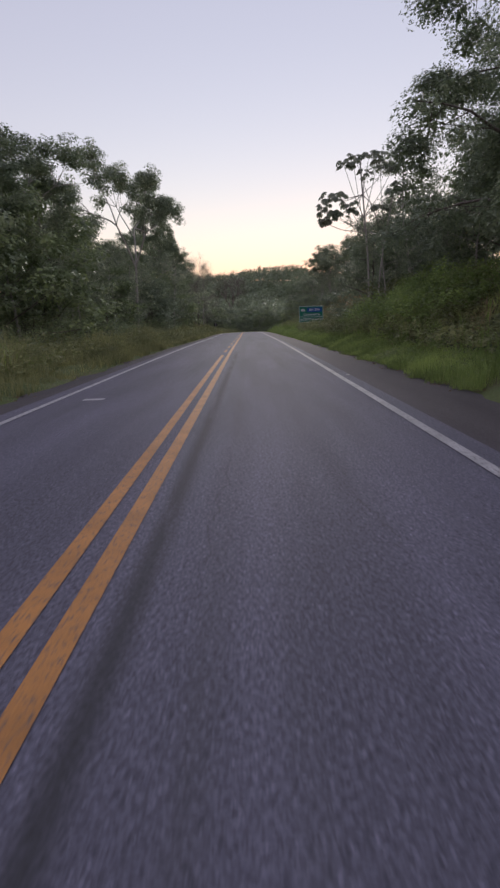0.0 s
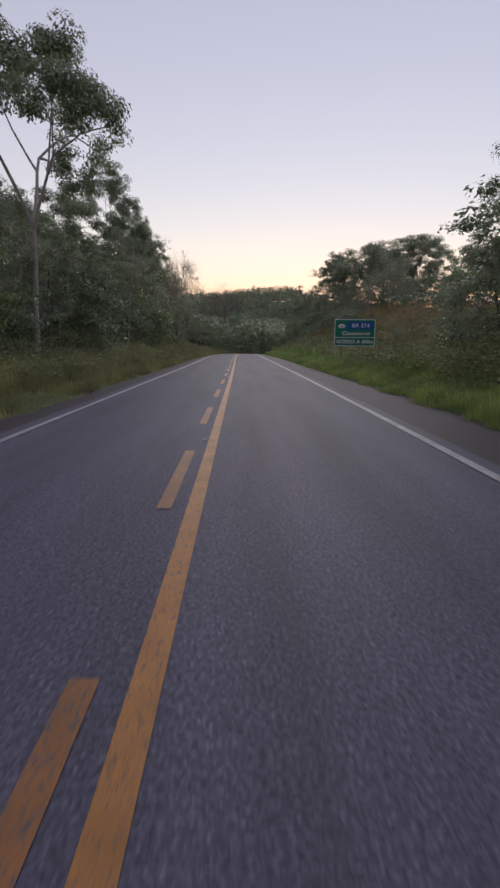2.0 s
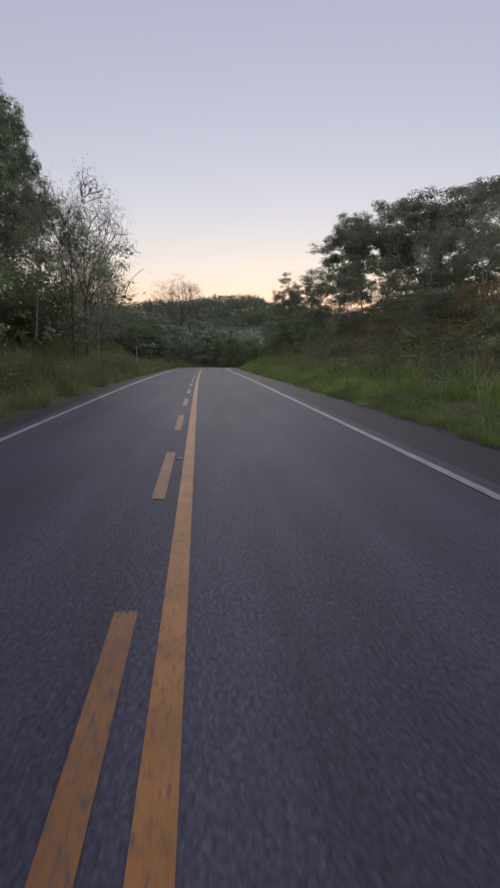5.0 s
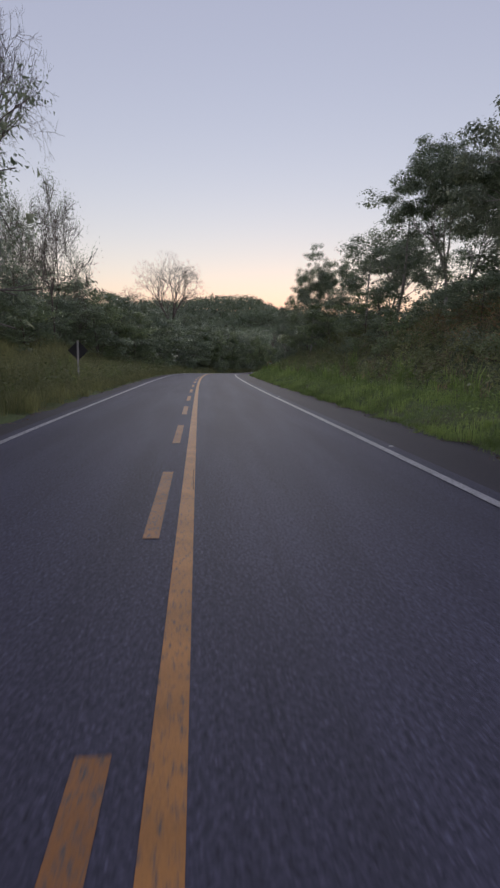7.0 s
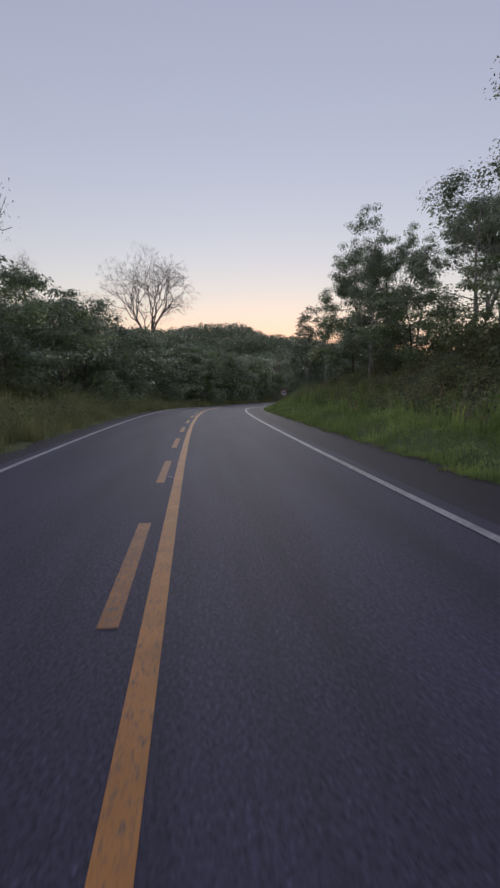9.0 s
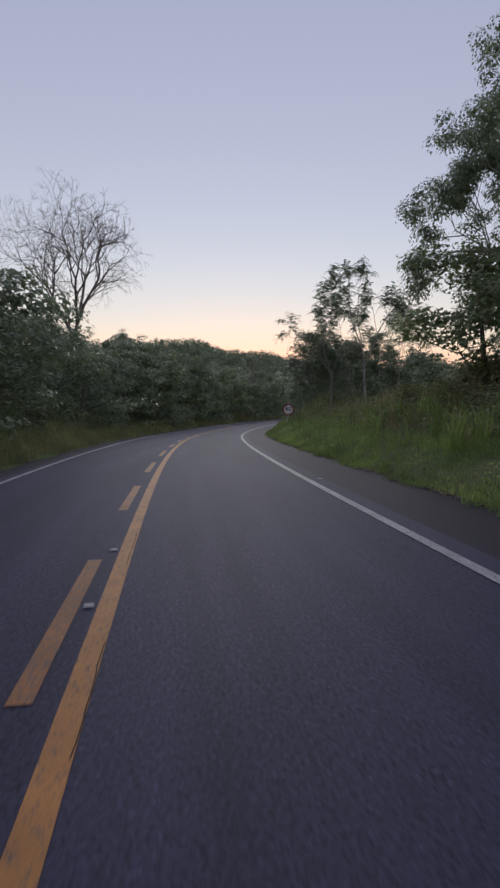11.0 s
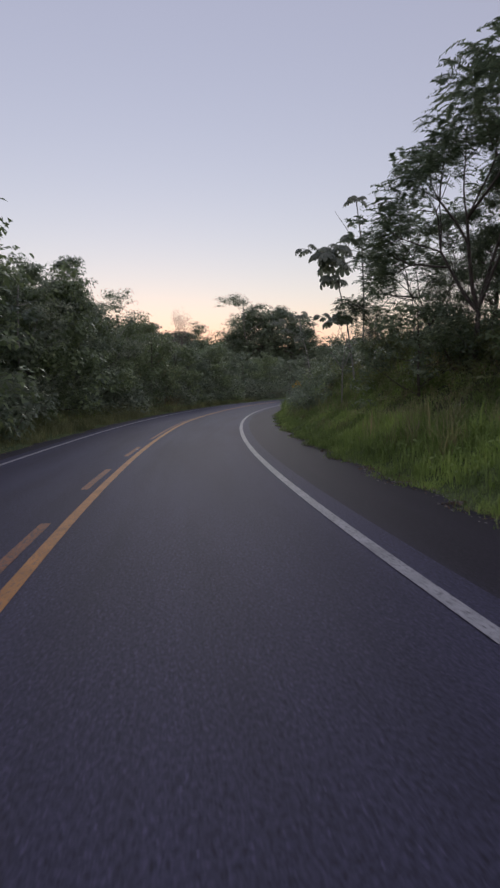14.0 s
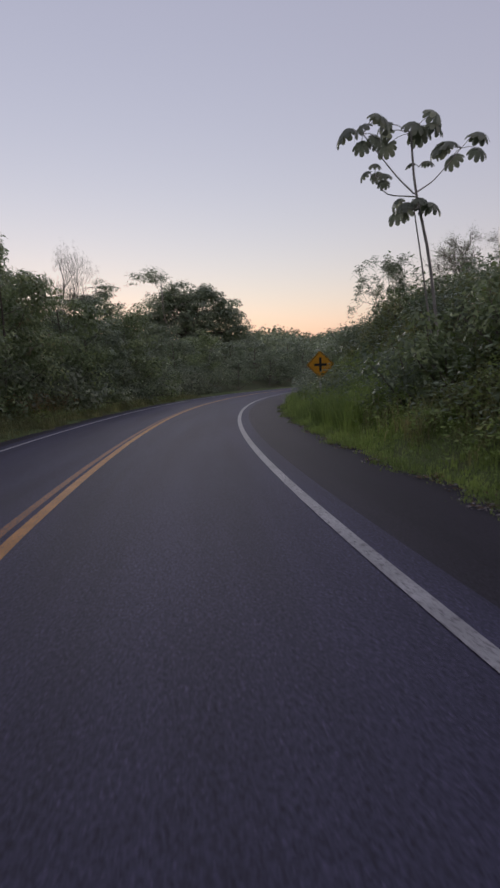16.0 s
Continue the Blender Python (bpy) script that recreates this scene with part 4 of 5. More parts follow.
tree("pale", 0, 14.5, 160.0, 8.0, 0)
topped("layered", 0, 17.6, 184.4, 9.8, 0, 0.72)
topped("layered", 1, 22.0, 189.0, 6.5, 120, 0.8)
topped("layered", 2, 15.6, 186.6, 7.0, 220, 0.75)
topped("feathery", 0, 18.6, 200.3, 6.1, 140, 0.79)
topped("dense", 1, 20.4, 201.4, 4.4, 200, 0.75)
topped("feathery", 2, 23.0, 198.5, 5.6, 200, 0.7)
topped("feathery", 1, 21.2, 205.4, 4.6, 20, 0.75)
topped("dense", 2, 23.5, 196.0, 5.6, 20, 0.7)
tree("thicket", 0, 17.6, 201.5, 3.0, 0, 1.1)
tree("thicket", 3, 18.6, 198.0, 2.6, 90, 1.1)
tree("thicket", 0, 21.0, 196.5, 2.8, 190, 1.2)
tree("thicket", 0, 22.5, 194.0, 4.0, 120, 1.25)
tree("wispy", 0, 23.6, 207.0, 4.2, 20, 1.0)
tree("wispy", 0, 25.0, 209.5, 4.0, 120, 1.0)
tree("wispy", 0, 21.8, 204.0, 3.6, 220, 1.0)
topped("layered", 1, 19.2, 208.8, 1.5, 40, 1.0)
tree("layered", 2, 22.5, 208.0, 5.0, 80, 1.2)
topped("feathery", 1, 31.6, 231.2, 2.0, 60, 0.62, "small round-crowned tree on the bushy bank")
topped("wispy", 0, 34.6, 229.2, 2.8, 0, 1.0)
topped("wispy", 0, 35.6, 230.4, 2.9, 90, 1.1)
topped("wispy", 0, 36.4, 228.2, 2.9, 200, 1.0)
tree("dense", 2, 7.2, 226.8, 10.5, 0, 0.75)
tree("dense", 1, 3.0, 222.0, 9.5, 90, 0.8)
tree("pale", 1, 10.5, 233.0, 9.5, 200, 1.0)
tree("thicket", 2, 2.0, 211.0, 8.5, 0, 1.0)
tree("dense", 0, -2.0, 217.0, 10.5, 90, 0.8)
tree("pale", 0, 5.5, 220.5, 9.0, 30)
topped("dome", 0, 82.0, 361.0, 22.0, 0, 1.08)
tree("thicket", 3, 98.0, 366.0, 13.0, 90, 1.6)
topped("pale", 1, 73.5, 356.0, 25.0, 0, 1.2, "airy pale tree beside the dome-shaped one")
topped("bare", 1, 23.6, 255.0, 7.4, 0, 0.5)


def cecropia_crown(seed, spots, fork, size, count):
    """Curved stems from the fork points out to leaf heads near the spots given."""
    rng = np.random.default_rng(seed)
    st, hd = [], []
    for x, y, z in spots:
        f = np.array(fork[int(rng.integers(len(fork)))], float)
        tip = np.array((x, y, z)) + rng.normal(0, 0.12, 3)
        mid = f + (tip - f) * 0.55 + np.array((0, 0, -0.22))
        st.append(([f, mid, tip], 0.035))
        hd.append((tuple(tip), count, size * rng.uniform(0.85, 1.15)))
    return st, hd


UP = 0.93
st, hd = cecropia_crown(3, [(x, y, z * UP) for x, y, z in (
    (-0.9, 0, 12.2), (-1.9, 0.3, 11.6), (0.2, -0.3, 11.7), (-0.4, 0.5, 11.0), (0.9, 0.3, 11.2), (-2.9, 0, 9.4), (-2.2, 0.6, 9.9), (-3.5, -0.3, 8.7),
    (-1.8, -0.5, 9.0), (-2.9, 0.5, 8.1), (-3.4, 0.4, 7.8), (-2.1, 0.0, 8.1), (1.8, 0, 10.6), (2.6, 0.4, 10.0), (1.5, -0.4, 9.5), (2.4, 0, 8.8), (0.8, 0.3, 8.9), (-1.3, 0.2, 12.0), (-0.2, 0.6, 12.4), (0.5, 0, 12.0), (1.5, 0.5, 11.3), (-2.6, -0.5, 9.0), (-1.2, 0.4, 8.6), (-3.0, 0.1, 8.5))],
    [(-0.55, 0, 8.0 * UP), (-0.45, 0, 7.0 * UP), (-0.7, 0, 9.6 * UP), (0.9, 0.1, 6.6 * UP)], 0.68, 6)
cecropia(9.7, 31.8, float(ground_z(9.7, 31.8)[0]),
         [([(0, 0, -0.3), (-0.2, 0, 5 * UP), (-0.9, 0, 12.0 * UP)], 0.085), ([(0.5, 0.2, -0.3), (0.7, 0.2, 4.5 * UP), (1.4, 0, 9.5 * UP)], 0.075)] + st,
         hd, 0.95, "pale-stemmed cecropia with whorls of hand-shaped leaves")
cecropia(22.0, 211.4, -1.5, [
    ([(0, 0, -1.2), (0.1, 0, 2.5), (0.0, 0, 5.8), (-0.15, 0.4, 8.35)], 0.055),
    ([(0, 0, 5.75), (0.9, -0.3, 5.9), (1.85, -0.7, 6.7)], 0.022),
    ([(0, 0, 5.75), (-2.0, -0.7, 5.7), (-3.8, -1.35, 5.3)], 0.022),
    ([(-0.1, 0.1, 5.8), (-0.5, 0.3, 6.6), (-1.15, 0.75, 7.8)], 0.025)],
    [((-0.15, 0.4, 8.3), 7, 0.6), ((1.85, -0.7, 6.7), 7, 0.62), ((-3.8, -1.35, 5.3), 6, 0.55), ((0.75, -0.2, 5.1), 5, 0.5), ((-0.25, 0.3, 7.2), 4, 0.5)],
    1.0, "slender cecropia with drooping hand-shaped leaves against the sky")
cecropia(20.4, 209.6, -1.2, [
    ([(0, 0, -0.8), (-0.35, 0.15, 2.0), (-0.9, 0.4, 4.4)], 0.045),
    ([(-0.7, 0.3, 3.6), (-0.5, 0.5, 4.3), (0.1, 0.5, 5.7)], 0.025),
    ([(-0.1, 0.1, 0.4), (-0.5, 0.2, 1.2), (-0.75, 0.3, 1.9)], 0.022),
    ([(-0.7, 0.3, 3.6), (-1.1, 0.3, 4.2), (-1.35, 0.3, 4.6)], 0.025)],
    [((-0.9, 0.4, 4.4), 9, 0.85), ((-0.45, 0.6, 5.1), 8, 0.8), ((-1.35, 0.3, 4.9), 8, 0.8), ((-1.0, 0.4, 3.7), 7, 0.7), ((0.1, 0.5, 5.7), 5, 0.6), ((-0.75, 0.3, 1.9), 7, 0.75)],
    1.12, "slender cecropia with one heavy clump of drooping leaves")
gz_c = -1.75
cecropia(24.85, 222.2, gz_c, [
    ([(0, 0, -0.6), (-0.35, 0, 1.6), (-0.85, 0, 2.9), (-0.95, 0, 4.1)], 0.05),
    ([(-0.1, 0.1, -0.6), (-0.5, 0.1, 1.4), (-0.85, 0.05, 2.7)], 0.03),
    ([(-0.85, 0, 2.8), (-1.6, -0.2, 3.0), (-2.75, -0.4, 3.6)], 0.022),
    ([(-0.85, 0, 2.8), (-0.1, 0.1, 3.2), (1.0, 0.2, 4.15)], 0.022),
    ([(-0.8, 0, 2.75), (-1.5, 0.2, 2.75), (-1.9, 0.3, 3.15)], 0.02)],
    [((-0.95, 0, 4.1), 8, 0.75), ((-2.75, -0.4, 3.6), 7, 0.65), ((1.0, 0.2, 4.15), 8, 0.7), ((-0.85, 0, 2.45), 7, 0.65), ((-1.8, 0.25, 3.1), 5, 0.5), ((-0.7, 0, 3.4), 3, 0.35)],
    0.95, "small cecropia on top of the bushy bank")

# ---- woodland behind the verges ----
wrng = np.random.default_rng(8)


def scatter(s0, s1, lat0, lat1, step, kinds, h0, h1, widen=(0.9, 1.2)):
    s = s0
    while s < s1:
        lat = wrng.uniform(lat0, lat1)
        x, y = by_road(s, lat)
        tree(kinds[wrng.integers(len(kinds))], int(wrng.integers(4)), x, y, wrng.uniform(h0, h1), wrng.uniform(0, 360), wrng.uniform(*widen))
        s += step * wrng.uniform(0.7, 1.3)


# left of the road
scatter(14, 90, -15, -11.6, 3.0, ["thicket", "thicket", "thicket", "pale"], 5.0, 8.5)
scatter(90, 112, -16, -12.2, 3.4, ["thicket", "pale"], 4.0, 6.5)
scatter(14, 64, -14.5, -12, 5.5, ["pale"], 8.0, 10.0, (0.6, 0.8))
scatter(10, 58, -23, -17, 7.0, ["dense", "tall", "woods"], 9.0, 12.5)
scatter(58, 108, -24, -16, 5.5, ["woods", "woods", "brush"], 9.0, 13.0)
scatter(15, 105, -36, -28, 12.0, ["woods"], 12.0, 15.0)
scatter(10, 125, -27, -24, 6.0, ["brush"], 6.0, 8.0, (1.1, 1.4))
scatter(108, 150, -17, -12.5, 4.5, ["thicket"], 3.6, 5.5, (1.0, 1.4))
scatter(112, 150, -26, -15, 6.0, ["brush"], 4.5, 7.0, (1.0, 1.3))
scatter(150, 205, -14, -8.8, 4.3, ["thicket"], 6.5, 8.5, (0.9, 1.2))
scatter(205, 222, -13, -9.4, 4.4, ["thicket"], 8.0, 9.5, (0.8, 1.0))
scatter(222, 262, -8.9, -8.2, 3.8, ["thicket"], 6.6, 8.2, (0.75, 0.9))
scatter(222, 250, -12.5, -11, 4.2, ["thicket", "thicket", "pale"], 8.3, 9.8, (0.75, 0.9))
scatter(258, 285, -12.5, -9.5, 4.6, ["thicket"], 6.0, 7.5, (0.9, 1.1))
scatter(285, 330, -14, -8.8, 5.0, ["brush"], 4.5, 6.5, (0.9, 1.3))
scatter(150, 255, -24, -15, 6.5, ["brush", "brush", "woods"], 6.0, 8.5, (1.0, 1.3))
scatter(255, 272, -24, -12, 4.5, ["woods", "woods", "dense"], 8.0, 10.5, (1.0, 1.3))
scatter(272, 300, -24, -12, 4.5, ["woods", "dense"], 4.4, 5.6, (1.3, 1.6))
scatter(300, 332, -24, -12, 4.5, ["woods", "dense"], 6.0, 7.4, (1.1, 1.4))
scatter(130, 190, -48, -26, 11.0, ["woods"], 8.0, 11.0)
scatter(190, 275, -40, -24, 6.0, ["woods", "woods", "dense"], 9.0, 13.0)
scatter(275, 290, -40, -24, 6.0, ["woods"], 7.5, 10.0)
scatter(290, 332, -40, -24, 6.0, ["woods"], 5.0, 6.4, (1.1, 1.4))
scatter(200, 262, -75, -42, 8.0, ["woods"], 12.0, 16.0)
# right of the road
scatter(26, 58, 16.5, 22, 3.4, ["thicket", "brush", "woods"], 6.0, 9.0, (0.9, 1.1))
scatter(8, 55, 12, 17, 5.5, ["thicket", "pale"], 5.0, 8.0)
scatter(10, 62, 19, 28, 7.5, ["woods"], 10.0, 13.0)
scatter(62, 105, 29, 36, 8.0, ["pale", "pale", "brush"], 5.0, 7.0)
scatter(98, 140, 20, 29, 3.2, ["pale", "pale", "pale", "tall"], 6.0, 9.0, (0.6, 0.9))
scatter(70, 180, 27, 33, 6.0, ["brush"], 4.0, 6.0, (1.1, 1.5))
scatter(100, 140, 14, 19, 7.0, ["brush", "thicket"], 1.8, 2.8, (1.3, 1.7))
scatter(140, 175, 14, 19, 7.0, ["brush", "thicket", "pale"], 4.0, 6.0, (1.1, 1.4))
scatter(135, 178, 30, 40, 9.0, ["woods"], 10.0, 12.0)
scatter(196, 212, 16, 24, 5.0, ["brush"], 4.0, 5.0)
scatter(246, 330, 14, 24, 8.0, ["brush"], 3.5, 5.5)


# far woods on the hill that closes the view ahead
def far_woods(seed, n, x0, x1, y0, y1, cell, low, high, size, leaf):
    """Crowns over the far ground, each a leafy dome in its own cell of the plan."""
    rng = np.random.default_rng(seed)
    x, y = rng.uniform(x0, x1, n), rng.uniform(y0, y1, n)
    keep = station(x, y)[3] > 45
    x, y = x[keep], y[keep]
    jx, jy = x / cell + 0.3 * np.sin(y * 0.21), y / cell + 0.3 * np.sin(x * 0.17)
    ci, cj = np.floor(jx), np.floor(jy)
    crown = low + high * np.abs(np.sin(ci * 12.9898 + cj * 78.233)) ** 1.6
    du, dv = jx % 1 - 0.5, jy % 1 - 0.5
    u = np.hypot(du, dv)
    top = crown * np.sqrt(np.clip(1 - (u / 0.72) ** 2, 0.04, 1))
    c = np.stack([x, y, ground_z(x, y) + top * rng.uniform(0.03, 1.0, len(x)) ** 0.45], 1)
    face = np.stack([du * 2.2, dv * 2.2, np.full(len(x), 0.7)], 1) + rng.normal(0, 0.3, c.shape)
    v, f = leaflets(rng, c, rng.normal(0, 1, c.shape) * (1, 1, 0.6), size, (0.5, 0.9), 0.3, face)
    return tagged(new("far_woods", mesh_from("far_woods", v, f, [leaf])), "distant wooded hill beyond the bend", "forest", kind="stuff")


far_woods(9, 110000, -380, 480, 980, 1330, 24, 8, 26, (2.4, 4.6), LEAF_DARK)
far_woods(32, 60000, -260, 380, 600, 990, 16, 6, 14, (1.8, 3.4), LEAF_DARK)
far_woods(10, 80000, -130, 260, 340, 620, 9, 5, 7, (1.1, 2.0), LEAF_DARK)

# ---- shrubs on the banks; none in front of the signs ----
for k in range(96):
    s = 10 + k * 2.5
    lat = wrng.uniform(8.6, 12.5) + (4.0 if 55 < s < 110 else 2.0 if 110 <= s < 200 else 0)
    size = wrng.uniform(0.7, 1.4) * (1.2 if s < 50 else 0.8)
    if 46 < s < 63 or 177 < s < 194:
        lat += 3.5
    x, y = by_road(s, lat)
    shrub(int(wrng.choice([0, 1, 3, 4, 2])), x, y, size, wrng.uniform(0.8, 1.3), wrng.uniform(0, 360))
for k in range(60):
    s = 6 + k * 3.0
    x, y = by_road(s, wrng.uniform(13, 21))
    shrub(int(wrng.choice([0, 1, 3, 5])), x, y, wrng.uniform(0.9, 1.9) * (0.5 if 60 < s < 130 else 1.0), wrng.uniform(0.7, 1.2), wrng.uniform(0, 360))
for k in range(46):
    s = 198 + k * 1.15
    x, y = by_road(s, wrng.uniform(9.6, 12.5) if s < 216 else wrng.uniform(7.0, 11.0))
    shrub(int(wrng.choice([0, 2, 2, 1])), x, y, wrng.uniform(0.7, 1.15), wrng.uniform(0.8, 1.3), wrng.uniform(0, 360))
for k in range(84):
    s = 6 + k * 3.2
    x, y = by_road(s, -wrng.uniform(7.6, 10.5) - (5.5 if 90 < s < 150 else 1.2 if s <= 90 else 0))
    shrub(int(wrng.choice([0, 1, 2, 2, 4])), x, y, wrng.uniform(0.8, 1.5), wrng.uniform(0.8, 1.3), wrng.uniform(0, 360))

for k in range(30):
    s = 208 + k * 2.4
    x, y = by_road(s, -wrng.uniform(6.6, 8.6))
    shrub(int(wrng.choice([2, 5, 0, 5])), x, y, wrng.uniform(1.3, 2.1), wrng.uniform(0.9, 1.3), wrng.uniform(0, 360))


# ---- grass and low weeds ----
def blades(rng, s, lat, height, width, lean):
    """Bent tapering blades standing at stations s and offsets lat: points and triangles."""
    x, y, z, h = on_road(s, lat)
    verge = np.where(lat > 0, np.interp(s, BANK_S, RISE_R) * np.clip((lat - 5.9) / 1.4, 0, 1.0), 0)
    g = np.maximum(ground_z(x, y), z - 0.02 + 0.07 * np.clip((np.abs(lat) - 5) / 1.5, 0, 1) + verge - np.where(np.abs(lat) > 8, 9, 0))
    n = len(s)
    az = rng.uniform(0, 2 * np.pi, n)
    d = np.stack([np.cos(az), np.sin(az), np.zeros(n)], 1)
    w = np.stack([-np.sin(az), np.cos(az), np.zeros(n)], 1) * width[:, None]
    base = np.stack([x, y, g - 0.05], 1)
    l = lean[:, None] * height[:, None]
    up = np.array((0, 0, 1.0)) * height[:, None]
    m = base + up * 0.6 + d * l * 0.3
    t = base + up * (1 - 0.25 * lean[:, None]) + d * l
    V = np.stack([base - w, base + w, m + w * 0.8, m - w * 0.8, t], 1).reshape(-1, 3)
    b = np.arange(n)[:, None] * 5
    F = np.concatenate([b + [0, 1, 2], b + [0, 2, 3], b + [3, 2, 4]])
    return V, F


def grass(name, seed, n, s_range, lat_fn, h_range, w_range, mat, label, tuft=9):
    rng = np.random.default_rng(seed)
    k = n // tuft
    s = np.repeat(rng.uniform(*s_range, k), tuft) + rng.normal(0, 0.10, k * tuft)
    lat = lat_fn(rng, np.repeat(rng.random(k), tuft), s) + rng.normal(0, 0.10, k * tuft)
    H = np.repeat(rng.uniform(*h_range, k), tuft) * rng.uniform(0.5, 1.1, k * tuft)
    H *= 0.75 + 0.35 * np.sin(s * 0.35 + lat) * np.sin(s * 0.13)
    H = np.where((s > 196) & (lat > 0), H * 0.6, H)
    for s_sign in (62.0, 192.5):
        H = np.where((s > s_sign - 16) & (s < s_sign) & (lat > 5) & (lat < 12), np.minimum(H, 0.55), H)
    V, F = blades(rng, s, lat, H, rng.uniform(*w_range, k * tuft), rng.uniform(0.1, 0.7, k * tuft))
    return tagged(new(name, mesh_from(name, V, F, [mat])), label, "grass", kind="stuff")


grass("grass_right", 1, 150000, (4, 250), lambda r, u, s: 5.75 + 0.12 * np.sin(s * 1.7) + np.interp(s, [0, 50, 65, 190, 205], [1.7, 1.7, 5.5, 5.5, 1.6]) * u ** 1.25, (0.25, 0.6), (0.005, 0.010), GRASS, "long green grass along the verge")
grass("grass_left", 2, 96000, (4, 270), lambda r, u, s: -(4.7 + 0.12 * np.sin(s * 1.7) + 3.2 * u ** 1.2), (0.35, 1.0), (0.006, 0.012), MEADOW, "long olive grass along the verge")
grass("edge_grass", 36, 42000, (4, 250), lambda r, u, s: 5.5 + 0.16 * np.sin(s * 1.7) + 0.10 * np.sin(s * 5.3) + 0.45 * u, (0.14, 0.36), (0.004, 0.009), GRASS, "short tufts of grass overhanging the shoulder", 14)
grass("bank_grass", 3, 30000, (4, 250), lambda r, u, s: 8.3 + 13 * u, (0.5, 1.3), (0.010, 0.022), GRASS_DRY, "tall half-dry grass on the bank")
grass("meadow_grass", 8, 60000, (8, 250), lambda r, u, s: -(5.9 + np.interp(s, [60, 90, 148, 160], [4.6, 7.5, 7.5, 3.5]) * u), (0.7, 1.7), (0.007, 0.014), MEADOW, "tall olive grass gone to seed by the woods")
grass("meadow_grass", 25, 34000, (8, 92), lambda r, u, s: -(6.2 + 3.4 * u), (1.1, 2.1), (0.007, 0.014), MEADOW, "tall olive grass gone to seed by the woods")
grass("meadow_grass", 29, 30000, (90, 152), lambda r, u, s: -(7.0 + 7.0 * u), (1.0, 2.0), (0.008, 0.016), MEADOW, "tall olive grass on the rising bank")
grass("reed_grass", 4, 9000, (4, 250), lambda r, u, s: 7.0 + 4 * u, (0.9, 1.9), (0.012, 0.026), GRASS, "tall cane-like grass clumps on the bank", 12)
grass("bank_grass", 30, 26000, (194, 219), lambda r, u, s: 6.0 + 3.6 * u, (0.45, 1.1), (0.007, 0.015), GRASS, "long green grass on the bank of the bend", 10)
grass("reed_grass", 13, 9000, (198, 250), lambda r, u, s: 6.3 + 3.6 * u, (0.8, 1.9), (0.007, 0.014), MEADOW, "tall dense grass on the bank of the bend", 12)
grass("sign_grass", 26, 14000, (229, 247), lambda r, u, s: 5.95 + 2.6 * u, (1.6, 2.5), (0.006, 0.011), GRASS, "tall bright grass round the warning sign's post", 12)
grass("reed_grass", 5, 9000, (4, 270), lambda r, u, s: -(6.4 + 3.5 * u), (0.9, 1.9), (0.012, 0.026), GRASS, "tall cane-like grass clumps by the woods", 12)


def weeds(name, seed, n, s_range, lat0, lat1, top, mat, label, size=(0.10, 0.24), clump=2.2):
    """Leafy mounds: leaves gathered towards the surface of uneven low domes."""
    rng = np.random.default_rng(seed)
    s, lat = rng.uniform(*s_range, n), rng.uniform(lat0, lat1, n)
    x, y, z, h = on_road(s, lat)
    verge = np.where(lat > 0, np.interp(s, BANK_S, RISE_R) * np.clip((lat - 5.9) / 1.4, 0, 1.0), 0)
    g = np.where(np.abs(lat) < 8.3, np.maximum(ground_z(x, y), z + 0.02 + verge), ground_z(x, y))
    cx, cy = x / clump + 0.35 * np.sin(y * 0.9), y / clump + 0.35 * np.sin(x * 0.8)
    tall = 0.45 + 0.55 * np.abs(np.sin(np.floor(cx) * 12.9898 + np.floor(cy) * 78.233))
    out = np.hypot(cx % 1 - 0.5, cy % 1 - 0.5)
    dome = tall * np.sqrt(np.clip(1 - (out / 0.72) ** 2, 0.03, 1))
    c = np.stack([x, y, g + top * dome * rng.uniform(0.1, 1, n) ** 0.45 + 0.02], 1)
    v, f = leaflets(rng, c, rng.normal(0, 1, (n, 3)) * (1, 1, 0.4), size, (0.4, 0.7), 0.5)
    return tagged(new(name, mesh_from(name, v, f, [mat])), label, "undergrowth", kind="stuff")


weeds("undergrowth", 6, 60000, (6, 250), 8.0, 19.0, 1.2, LEAF_OLIVE, "olive weeds and creepers covering the bank")
weeds("undergrowth", 27, 12000, (92, 150), -17.0, -13.0, 2.6, LEAF_MID, "green weeds and creepers below the trees", (0.09, 0.2), 2.8)
weeds("undergrowth", 28, 48000, (150, 290), -14.5, -8.0, 2.6, LEAF_MID, "green weeds and creepers below the trees", (0.09, 0.2), 2.8)
weeds("undergrowth", 7, 32000, (6, 92), -14.5, -8.4, 2.4, LEAF_MID, "green weeds and creepers below the trees", (0.09, 0.2), 2.8)
weeds("roadside_bushes", 20, 36000, (204, 285), -10.5, -6.2, 3.4, LEAF_PALE, "dense glossy bushes close to the far edge of the road", (0.10, 0.22), 3.2)
weeds("verge_weeds", 14, 40000, (4, 250), 5.9, 9.5, 0.42, LEAF_VERGE, "low leafy weeds among the verge grass", (0.05, 0.13), 0.8)
weeds("verge_weeds", 15, 40000, (4, 270), -8.2, -4.8, 1.15, LEAF_OLIVE, "low leafy weeds among the verge grass", (0.05, 0.14), 0.8)
weeds("verge_weeds", 35, 34000, (4, 165), -10.0, -5.2, 1.5, LEAF_OLIVE, "tall leafy roadside weeds below the woods", (0.08, 0.20), 1.3)
weeds("dry_weeds", 38, 1800, (239, 246), -8.0, -5.8, 1.5, BRACKEN, "rusty dried weeds beside the far edge of the road", (0.06, 0.16), 1.2)
